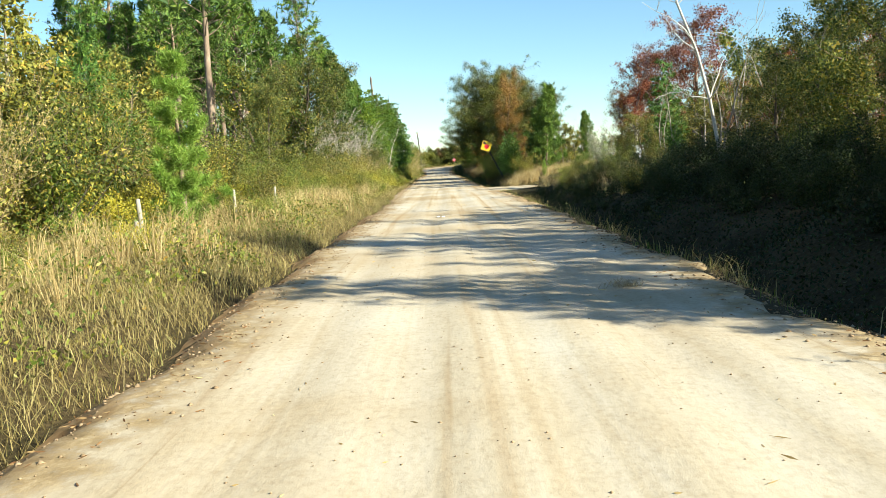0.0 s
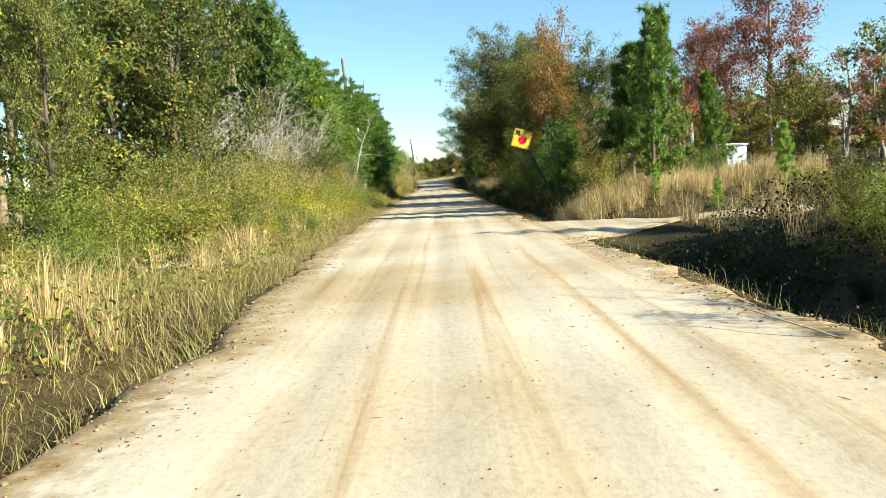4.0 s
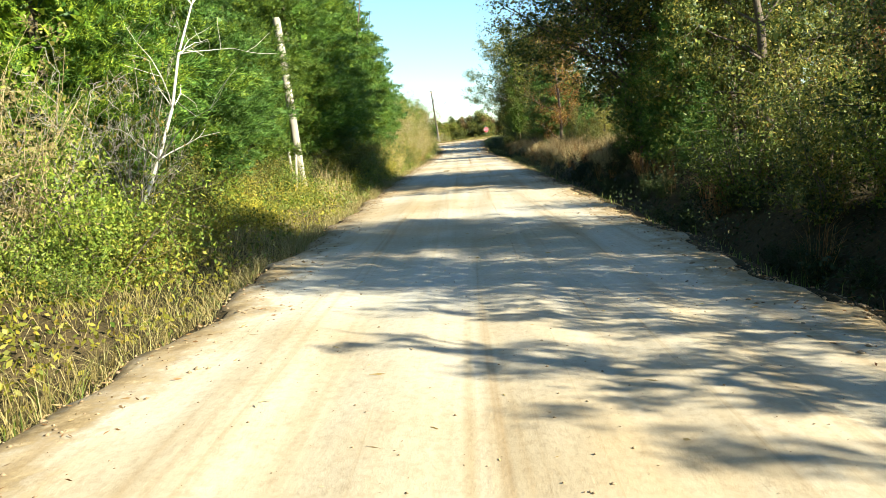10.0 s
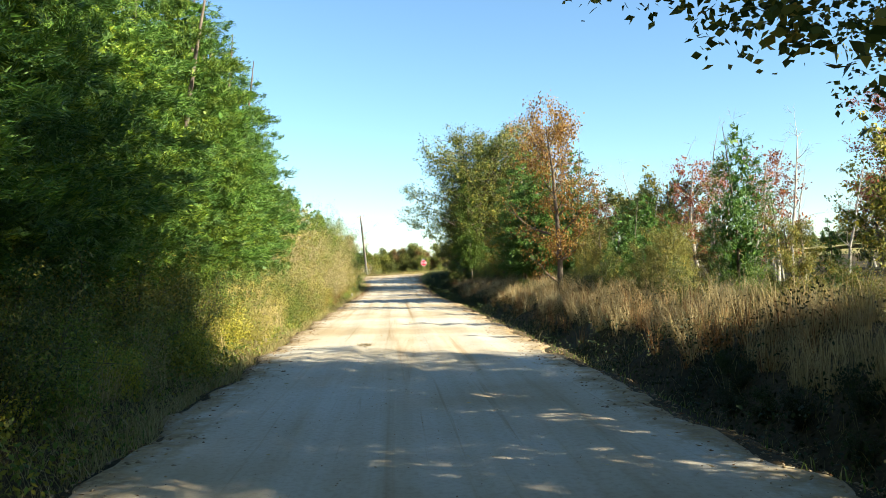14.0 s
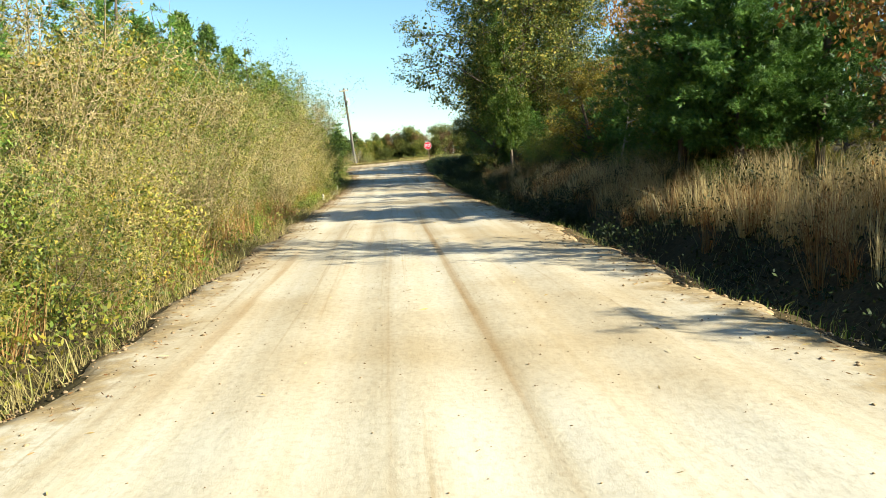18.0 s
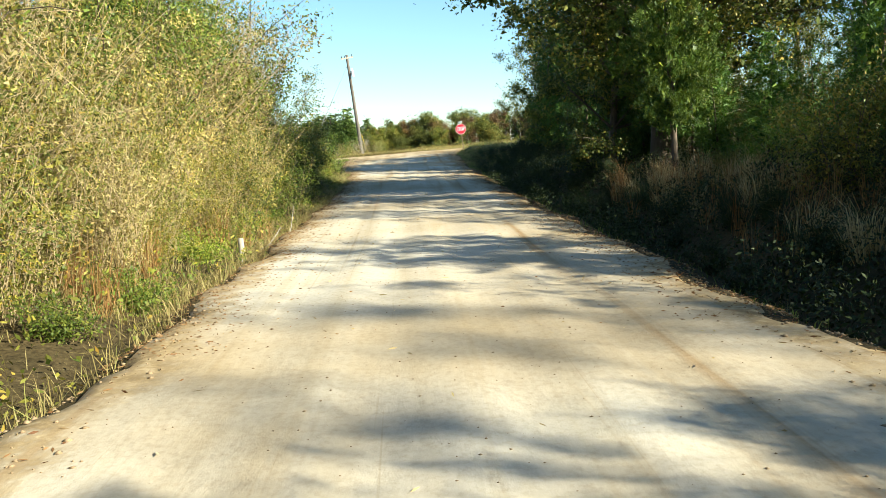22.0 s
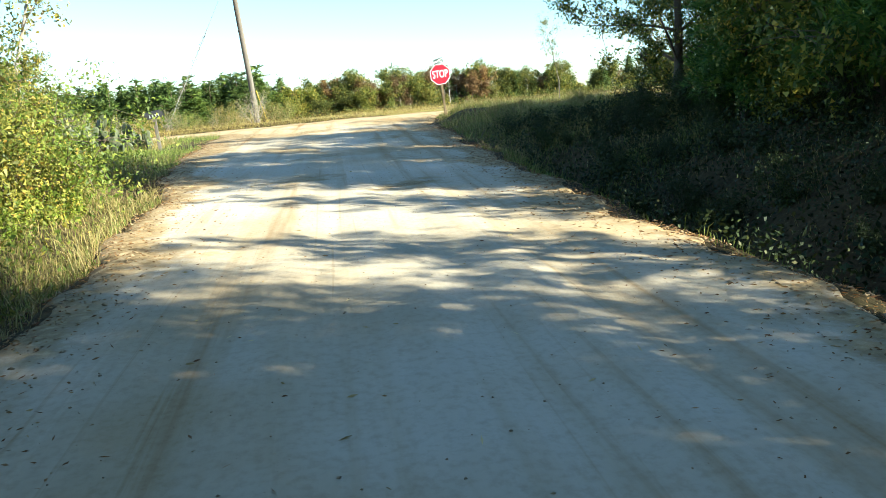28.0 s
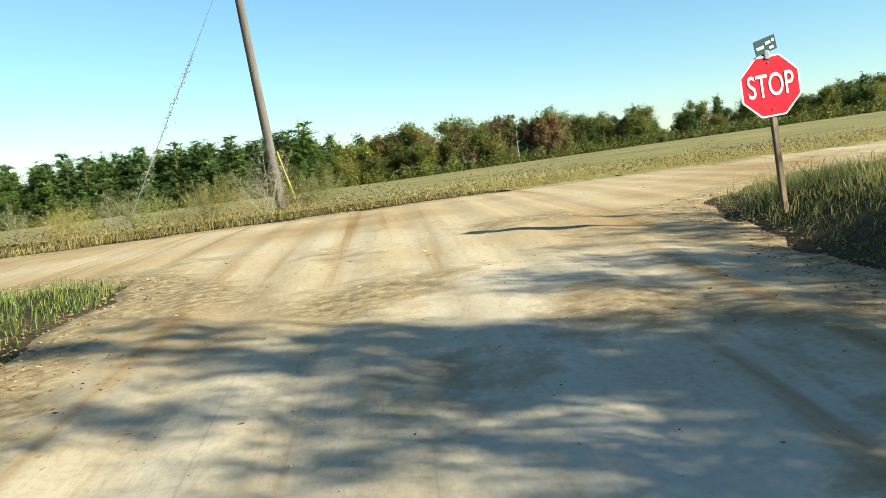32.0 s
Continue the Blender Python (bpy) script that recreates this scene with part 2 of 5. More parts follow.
def road_material():
    """Pale packed sand; browner and rougher towards the ragged edges, more orange at the crossing."""
    m, n, l, p = nodes("sandy_road")
    big = noise_at(n, l, 0.22, 4)
    r = ramp(n, [(0.34, (0.38, 0.29, 0.18)), (0.5, (0.46, 0.385, 0.285)), (0.68, (0.51, 0.455, 0.37))])
    l.new(big.outputs["Fac"], r.inputs[0])
    ro = ramp(n, [(0.34, (0.29, 0.19, 0.09)), (0.5, (0.40, 0.29, 0.16)), (0.68, (0.47, 0.37, 0.245))])
    l.new(big.outputs["Fac"], ro.inputs[0])
    at = n.new("ShaderNodeAttribute")
    at.attribute_name = "soil"
    sep = n.new("ShaderNodeSeparateColor")
    l.new(at.outputs["Color"], sep.inputs[0])
    c = mix(n, l, "MIX", sep.outputs["Green"], r.outputs[0], ro.outputs[0])
    # long streaks where wheels run: broad pale bands and thin orange-brown lines
    st = noise_at(n, l, 1.0, 5, (2.0, 0.045, 1))
    st.inputs["Distortion"].default_value = 0.7
    sr = ramp(n, [(0.30, (0.72, 0.57, 0.40)), (0.42, (0.98, 0.94, 0.88)), (0.6, (1.08, 1.08, 1.1)), (0.75, (0.92, 0.86, 0.76))])
    l.new(st.outputs["Fac"], sr.inputs[0])
    c = mix(n, l, "MULTIPLY", 0.95, c, sr.outputs[0])
    thin = noise_at(n, l, 1.0, 5, (7.0, 0.09, 1), 0.6)
    thin.inputs["Distortion"].default_value = 0.8
    tr = ramp(n, [(0.26, (0.74, 0.65, 0.52)), (0.38, (1, 1, 1)), (0.62, (1, 1, 1)), (0.74, (1.1, 1.1, 1.1))])
    l.new(thin.outputs["Fac"], tr.inputs[0])
    c = mix(n, l, "MULTIPLY", 0.8, c, tr.outputs[0])
    # crumbly brown soil by the edges, broken up by noise
    en = noise_at(n, l, 3.5, 6, None, 0.7)
    add = n.new("ShaderNodeMath")
    add.operation = "ADD"
    l.new(en.outputs["Fac"], add.inputs[0])
    l.new(sep.outputs["Red"], add.inputs[1])
    er = ramp(n, [(0.80, (0, 0, 0)), (1.05, (1, 1, 1))])
    l.new(add.outputs[0], er.inputs[0])
    brown = noise_at(n, l, 7, 7, None, 0.65)
    br = ramp(n, [(0.35, (0.17, 0.11, 0.05)), (0.55, (0.33, 0.235, 0.125)), (0.7, (0.47, 0.36, 0.22))])
    l.new(brown.outputs["Fac"], br.inputs[0])
    c = mix(n, l, "MIX", er.outputs[0], c, br.outputs[0])
    # washed red soil in the gutter
    gr = ramp(n, [(0.35, (0.27, 0.15, 0.06)), (0.6, (0.42, 0.26, 0.12))])
    l.new(noise_at(n, l, 5, 5).outputs["Fac"], gr.inputs[0])
    c = mix(n, l, "MIX", sep.outputs["Blue"], c, gr.outputs[0])
    fine = noise_at(n, l, 18, 6, (1, 0.85, 1), 0.62)
    fr = ramp(n, [(0.3, (0.84, 0.81, 0.77)), (0.52, (1, 1, 1)), (0.8, (1.06, 1.06, 1.06))])
    l.new(fine.outputs["Fac"], fr.inputs[0])
    l.new(mix(n, l, "MULTIPLY", 0.85, c, fr.outputs[0]), p.inputs["Base Color"])
    p.inputs["Roughness"].default_value, p.inputs["Specular IOR Level"].default_value = 0.95, 0.15
    b = n.new("ShaderNodeBump")
    b.inputs["Strength"].default_value, b.inputs["Distance"].default_value = 0.4, 0.03
    l.new(noise_at(n, l, 5, 12, (1, 0.6, 1), 0.66).outputs["Fac"], b.inputs["Height"])
    l.new(b.outputs[0], p.inputs["Normal"])
    return m


def ground_material():
    m, n, l, p = nodes("earth_and_litter")
    a = noise_at(n, l, 0.35, 6)
    r = ramp(n, [(0.3, (0.022, 0.022, 0.009)), (0.45, (0.045, 0.036, 0.018)), (0.6, (0.085, 0.062, 0.032)), (0.75, (0.05, 0.032, 0.017))])
    l.new(a.outputs["Fac"], r.inputs[0])
    f = noise_at(n, l, 18, 6)
    fr = ramp(n, [(0.3, (0.55, 0.52, 0.48)), (0.7, (1.25, 1.2, 1.1))])
    l.new(f.outputs["Fac"], fr.inputs[0])
    l.new(mix(n, l, "MULTIPLY", 1.0, r.outputs[0], fr.outputs[0]), p.inputs["Base Color"])
    p.inputs["Roughness"].default_value, p.inputs["Specular IOR Level"].default_value = 0.95, 0.1
    b = n.new("ShaderNodeBump")
    b.inputs["Strength"].default_value, b.inputs["Distance"].default_value = 0.8, 0.05
    l.new(noise_at(n, l, 12, 8).outputs["Fac"], b.inputs["Height"])
    l.new(b.outputs[0], p.inputs["Normal"])
    return m


def field_material():
    m, n, l, p = nodes("mown_field")
    a = noise_at(n, l, 0.08, 5, (1, 2.2, 1))
    r = ramp(n, [(0.35, (0.15, 0.125, 0.028)), (0.55, (0.23, 0.18, 0.045)), (0.7, (0.30, 0.215, 0.075))])
    l.new(a.outputs["Fac"], r.inputs[0])
    f = noise_at(n, l, 6, 6)
    fr = ramp(n, [(0.3, (0.7, 0.7, 0.65)), (0.7, (1.2, 1.2, 1.1))])
    l.new(f.outputs["Fac"], fr.inputs[0])
    l.new(mix(n, l, "MULTIPLY", 1.0, r.outputs[0], fr.outputs[0]), p.inputs["Base Color"])
    p.inputs["Roughness"].default_value = 0.95
    b = n.new("ShaderNodeBump")
    b.inputs["Strength"].default_value, b.inputs["Distance"].default_value = 0.7, 0.08
    l.new(noise_at(n, l, 9, 6).outputs["Fac"], b.inputs["Height"])
    l.new(b.outputs[0], p.inputs["Normal"])
    return m


ROAD, EARTH, FIELD = road_material(), ground_material(), field_material()

# ---- ground ----
PROFILE = [(-60, 0.0), (0, 0.0), (50, 0.10), (100, 0.15), (140, 0.19), (150, 0.25), (160, 0.39), (170, 0.67), (180, 1.06), (184, 1.29), (188, 1.49), (191, 1.61), (196, 1.67), (202, 1.67), (212, 1.60), (1000, 1.55)]
EDGE_L = [(-60, -2.4), (35, -2.4), (48, -2.9), (72, -2.95), (90, -3.2), (110, -3.45), (165, -3.5), (172, -3.9), (178, -4.7), (184, -5.0), (190, -5.05), (191.8, -8), (1000, -9)]
EDGE_R = [(-60, 3.3), (36, 3.3), (56, 2.75), (75, 2.55), (125, 2.5), (135, 2.15), (160, 2.1), (172, 2.2), (180, 2.3), (188, 2.5), (191, 3.2), (196, 7), (1000, 9)]


def along(table, y):
    """A value along the way; the road's edges wander a little besides."""
    v = np.interp(y, [a for a, _ in table], [b for _, b in table])
    if table is PROFILE:
        return v
    k = 0.0 if table is EDGE_L else 2.0
    return v + 0.09 * np.sin(1.1 * y + k) + 0.07 * np.sin(2.7 * y + 1 + k) + 0.04 * np.sin(6.3 * y + k)


def step(a, b, v):
    t = np.clip((v - a) / (b - a), 0, 1)
    return t * t * (3 - 2 * t)


def wave(x, y, s, k=0.0):
    """Cheap smooth unevenness."""
    return (np.sin(x * 1.7 * s + 1.3 * np.sin(y * 0.9 * s + k)) + np.sin(y * 1.3 * s + 1.7 * np.sin(x * 0.8 * s + 2 * k)) + np.sin((x + y) * 0.61 * s + k)) / 3


def cross_far(x):
    """Far edge of the crossing road, which runs aslant."""
    return 200.0 + 0.36 * np.maximum(x, 0) + 0.06 * np.minimum(x, 0)


def cross_near(x):
    left, right = 190.8 + 0.14 * np.minimum(x + 5.5, 0), 190.8 + 1.05 * np.clip(x - 2.6, 0, 4.2) + 0.36 * np.maximum(x - 6.8, 0)
    return np.where(x < 0, left, right)


def height(x, y):
    x, y = np.asarray(x, float), np.asarray(y, float)
    z = along(PROFILE, y)
    ul, ur = along(EDGE_L, y) - x, x - along(EDGE_R, y)
    mouth = 1 - step(172, 188, y)
    drive_r = 1 - step(41.5, 44.5, y) * (1 - step(50.5, 52.5, y))
    drive_l = 1 - 0.9 * step(36, 39, y) * (1 - step(45, 48, y))
    zl = -0.22 * np.exp(-((ul - 0.45) / 0.33) ** 2) + 0.28 * step(0.7, 2.6, ul) + 0.25 * step(3, 9, ul)
    zr = -0.68 * np.exp(-((ur - 1.2) / 0.7) ** 2) + 0.55 * step(1.8, 4.2, ur) + 0.3 * step(5, 10, ur)
    z = z + np.where(ul > 0, zl * mouth * np.where(ul < 14, drive_l, 1), 0) + np.where(ur > 0, zr * mouth * np.where(ur < 24, drive_r, 1), 0)
    z = z + np.where((ul > 0) | (ur > 0), 0.06 * wave(x, y, 1.6) * step(0, 1, np.maximum(ul, ur)), 0)
    far = step(182, 200, y)
    tip = 0.017 + 0.025 * step(204, 235, y)
    z = z + far * tip * np.clip(x, 0, 120) + step(178, 188, y) * 0.030 * np.clip(x, -120, 0) - 0.0075 * np.clip(y - 205, 0, 160)
    z = z + far * 0.25 * np.exp(-((y - cross_far(x) - 1.5) / 1.2) ** 2) * (x < 30)
    bank = (1 - step(188.3, 192, y)) * step(176, 184, y) * step(0.0, 1.3, ur)
    return z + 0.44 * bank


def sheet(name, xs, ys, zf, material, keep=None):
    X, Y = np.meshgrid(xs, ys)
    Z = zf(X, Y)
    v = np.stack([X, Y, Z], -1).reshape(-1, 3)
    nx, ny = len(xs), len(ys)
    i = np.arange((nx - 1) * (ny - 1))
    a = i // (nx - 1) * nx + i % (nx - 1)
    f = np.stack([a, a + 1, a + nx + 1, a + nx], -1)
    if keep is not None:
        f = f[keep(v[f].mean(1))]
    me = bpy.data.meshes.new(name)
    me.from_pydata(v.tolist(), [], f.tolist())
    me.materials.append(material)
    me.shade_smooth()
    return new(name, me)


def spread(*parts):
    return np.unique(np.concatenate([np.arange(a, b, s) for a, b, s in parts]).round(3))


def on_road(x, y):
    """How far inside the driven sand a place lies (over 0: on it)."""
    ul, ur = x - along(EDGE_L, y), along(EDGE_R, y) - x
    main = np.where(y < 194, np.minimum(ul, ur), -9)
    cross = np.minimum(y - cross_near(x), cross_far(x) - y)
    lane = np.where(x > 2, np.minimum(y - (44.3 + 1.1 * np.clip(x - 3.2, 0, 3.2) + 0.1 * (x - 3)), (51.0 - 0.35 * np.clip(x - 3, 0, 3) + 0.1 * (x - 3)) - y), -9)
    lane = np.where(x > 26, -9, lane)
    return np.maximum(np.maximum(main, cross), lane)


xs = spread((-1500, -120, 90), (-120, -30, 6), (-30, -9, 1.0), (-9, 9, 0.22), (9, 30, 1.0), (30, 120, 6), (120, 1501, 90))
ys = spread((-700, -60, 40), (-60, -4, 3), (-4, 206, 0.4), (206, 240, 1.5), (240, 420, 8), (420, 2500, 120))


def ground_z(x, y):
    inside = step(-0.05, 0.35, on_road(x, y))
    return height(x, y) - 0.06 * inside


ground = tagged(sheet("ground", xs, ys, ground_z, EARTH, lambda c: ~((c[:, 1] > 208) & (c[:, 1] < 330))), "brown earth with leaf litter and sparse weeds", kind="structure")
fx = spread((-1500, -120, 90), (-120, -40, 4), (-40, 60, 1.0), (60, 120, 4), (120, 1501, 90))
fy = spread((200.6, 214, 0.4), (214, 334, 2.5))
field = tagged(sheet("ground_field", fx, fy, lambda x, y: ground_z(x, y) + 0.025, FIELD, lambda c: on_road(c[:, 0], c[:, 1]) < 0.35), "mown green and tan field rising to one side", kind="structure")


def gutter(x, y):
    """Where a washed-out gutter of red soil runs along the edge."""
    return (1 - step(26, 36, y)) * (x < 0)


def road_z(x, y):
    d = on_road(x, y)
    uneven = 0.012 * wave(x, y, 1.4, 1.0) + 0.006 * wave(x, y, 3.1, 2.0) * wave(y, x, 1.3, 0.7) + 0.012 * np.sin(x * 6.5 + 0.5 * np.sin(y * 0.11)) * step(0.3, 1.2, d)
    ragged = 0.10 * wave(x, y, 1.1, 4.0) + 0.08 * wave(x, y, 3.7, 5.0)
    return height(x, y) + uneven + 0.02 - 0.20 * (1 - step(-0.35 - 0.42 * gutter(x, y), 0.15 - 0.55 * gutter(x, y), d + ragged * (1 - 0.5 * gutter(x, y))))


rx = spread((-45, -8, 0.5), (-8, 7, 0.14), (7, 60, 0.5))
ry = spread((-12, 187, 0.25), (187, 212, 0.25))
road = tagged(sheet("road", rx, ry, road_z, ROAD, lambda c: on_road(c[:, 0], c[:, 1]) > -0.45 - 0.4 * gutter(c[:, 0], c[:, 1])), "pale sandy dirt road with wheel ruts and ragged edges", kind="structure")
soil = road.data.color_attributes.new("soil", "FLOAT_COLOR", "POINT")
rv = np.empty(len(road.data.vertices) * 3)
road.data.vertices.foreach_get("co", rv)
rv = rv.reshape(-1, 3)
edge = 1 - step(0.1, 1.25, on_road(rv[:, 0], rv[:, 1]))
far = step(176, 192, rv[:, 1])
soil.data.foreach_set("color", np.stack([0.5 * edge + 0.12 * far + 0.42 * step(160, 174, rv[:, 1]) * (1 - step(190, 196, rv[:, 1])) * (0.5 + 0.8 * wave(rv[:, 0], rv[:, 1], 1.5, 2.0)), far, gutter(rv[:, 0], rv[:, 1]) * (1 - step(-0.12, 0.16, on_road(rv[:, 0], rv[:, 1]) + 0.06 * wave(rv[:, 0], rv[:, 1], 4.0, 1.0))), 0 * far + 1], -1).astype(np.float32).ravel())

# ---- plants ----
rng = np.random.default_rng(7)


def mesh_of(name, verts, faces, material, smooth=False):
    me = bpy.data.meshes.new(name)
    v, f = np.asarray(verts, np.float32), np.asarray(faces, np.int32)
    k = f.shape[1]
    me.vertices.add(len(v))
    me.vertices.foreach_set("co", v.ravel())
    me.loops.add(f.size)
    me.loops.foreach_set("vertex_index", f.ravel())
    me.polygons.add(len(f))
    me.polygons.foreach_set("loop_start", np.arange(0, f.size, k, dtype=np.int32))
    me.update(calc_edges=True)
    me.materials.append(material)
    if smooth:
        me.shade_smooth()
    return me


def unit(v):
    return v / np.maximum(np.linalg.norm(v, axis=-1, keepdims=True), 1e-9)


def leaves(name, base, ahead, length, width, material, droop=0.0, tri=False, face=None):
    """Rhombic leaves, slightly folded: base points, directions, lengths and widths; face: the way their upper sides look, more or less."""
    n = len(base)
    ahead = unit(ahead + np.array([0, 0, -droop]))
    loose = rng.normal(size=(n, 3))
    side = unit(np.cross(ahead, loose if face is None else unit(face) + 0.3 * loose))
    up = np.cross(side, ahead)
    length, width = np.broadcast_to(length, n)[:, None], np.broadcast_to(width, n)[:, None]
    if tri:
        v = np.stack([base + side * width / 2, base + ahead * length, base - side * width / 2], 1).reshape(-1, 3)
        return mesh_of(name, v, np.arange(3 * n).reshape(-1, 3), material)
    mid = base + ahead * length * 0.45
    v = np.stack([base, mid + side * width / 2 + up * width * 0.12, base + ahead * length, mid - side * width / 2 + up * width * 0.12], 1).reshape(-1, 3)
    return mesh_of(name, v, np.arange(4 * n).reshape(-1, 4), material)


def blades(name, base, lean, length, width, material):
    """Grass blades: bent, three points wide at the foot to a tip."""
    n = len(base)
    length, width = np.broadcast_to(length, n)[:, None], np.broadcast_to(width, n)[:, None]
    side = unit(np.cross(np.array([0, 0, 1.0]), rng.normal(size=(n, 3)))) * width / 2
    mid = base + np.array([0, 0, 1.0]) * length * 0.6 + lean * length * 0.18
    tip = base + np.array([0, 0, 1.0]) * length * 0.9 + lean * length * 0.6
    v = np.stack([base - side, base + side, mid + side * 0.7, mid - side * 0.7, tip], 1)
    f = np.arange(n)[:, None, None] * 5 + np.array([[0, 1, 2], [0, 2, 3], [3, 2, 4]])
    return mesh_of(name, v.reshape(-1, 3), f.reshape(-1, 3), material)


def tubes(name, limbs, material, sides=5, first=0):
    """Tapered limbs: each a list of (x, y, z, radius)."""
    vs, fs, at = [], [], 0
    few = sides
    for limb in limbs:
        sides = first if first and not vs else few
        ang = np.arange(sides) * 2 * np.pi / sides
        q = np.asarray(limb, float)
        p, r = q[:, :3], q[:, 3]
        d = unit(np.gradient(p, axis=0))
        ref = np.where(np.abs(d[:, 2:3]) > 0.9, [[1.0, 0, 0]], [[0, 0, 1.0]])
        a = unit(np.cross(d, ref))
        b = np.cross(d, a)
        ring = p[:, None] + r[:, None, None] * (np.cos(ang)[None, :, None] * a[:, None] + np.sin(ang)[None, :, None] * b[:, None])
        vs.append(ring.reshape(-1, 3))
        k = len(q)
        i, j = np.meshgrid(np.arange(k - 1), np.arange(sides), indexing="ij")
        nj = (j + 1) % sides
        fs.append((at + np.stack([i * sides + j, i * sides + nj, (i + 1) * sides + nj, (i + 1) * sides + j], -1)).reshape(-1, 4))
        at += k * sides
    return mesh_of(name, np.concatenate(vs), np.concatenate(fs), material, True)


def wander(start, ahead, length, r0, r1, bits=5, bend=0.18, lift=0.0):
    d, p, out = unit(np.asarray(ahead, float)), np.asarray(start, float), []
    for i in range(bits + 1):
        t = i / bits
        out.append((*p, r0 + (r1 - r0) * t))
        d = unit(d + rng.normal(size=3) * bend + np.array([0, 0, lift]))
        p = p + d * length / bits
    return out


def holder(name, label, category):
    e = new(name)
    e.empty_display_size = 0.2
    return tagged(e, label, category)


def part(name, me, parent, label=""):
    if isinstance(me, bmesh.types.BMesh):
        raise TypeError(name)
    ob = new(name, me)
    ob.parent = parent
    return tagged(ob, label)


def cedar(h, r, n=9000, mat="cedar", base=0.04, big=1.0, m=74, k=11, name="cedar_tree", label="dense dark green cedar with feathery drooping sprays", heart=0.5):
    e = holder(name, label, "tree")
    trunk = [wander((0, 0, -0.3), (0, 0, 1), h * 0.95, 0.035 * h * 0.45, 0.01, 8, 0.03)]
    part("trunk", tubes("trunk", trunk, M["bark"]), e)
    # plumes: limbs that rise outwards, each feathered with fine sprays, with gaps between them
    t = base + (0.985 - base) * (1 - np.sqrt(1 - (np.arange(m) + rng.uniform(0, 1, m)) / (m + 1)))
    a = np.arange(m) * 2.4 + rng.uniform(-0.5, 0.5, m)
    reach = r * np.clip((1 - t) ** 0.72, 0.10, 1) * (0.55 + 0.45 * step(base - 0.05, base + 0.2, t)) * rng.uniform(0.72, 1.18, m)
    pick = rng.choice(m, n, p=(reach + 0.25) / (reach + 0.25).sum())
    f = 0.18 + 0.84 * rng.uniform(0, 1, n) ** 0.75
    d = np.stack([np.cos(a), np.sin(a), np.zeros(m)], -1)[pick]
    p = d * (reach[pick] * f)[:, None]
    p[:, 2] = t[pick] * h + reach[pick] * (0.42 * f - 0.30 * f ** 2) + 0.02
    fat = (0.045 + 0.07 * reach[pick] * (1.12 - f))[:, None]
    p += rng.normal(size=(n, 3)) * fat * np.array([1, 1, 0.8])
    out = d + np.array([0, 0, 0.45]) + rng.normal(size=(n, 3)) * 0.45
    p = np.repeat(p, k, 0) + np.repeat(unit(out), k, 0) * rng.uniform(0, 0.26, (n * k, 1)) * big + rng.normal(size=(n * k, 3)) * 0.04 * big
    out = np.repeat(out, k, 0) + rng.normal(size=(n * k, 3)) * 0.45
    c = int(n * heart)
    q = rng.integers(0, n * k, c)
    inner = p[q] * np.stack([rng.uniform(0.25, 0.62, c)] * 2 + [np.ones(c)], -1)
    size = np.concatenate([rng.uniform(0.08, 0.20, n * k) * big, rng.uniform(0.20, 0.36, c) * big])
    wide = np.concatenate([rng.uniform(0.018, 0.038, n * k) * big, rng.uniform(0.10, 0.2, c) * big])
    face = np.concatenate([np.repeat(unit(d + rng.normal(size=(n, 3)) * 0.5) + np.array([0, 0, 0.7]), k, 0), rng.normal(size=(c, 3))])
    part("crown", leaves("crown", np.concatenate([p, inner]), np.concatenate([out, rng.normal(size=(c, 3))]), size, wide, M[mat], 0.25, True, face), e)
    return e


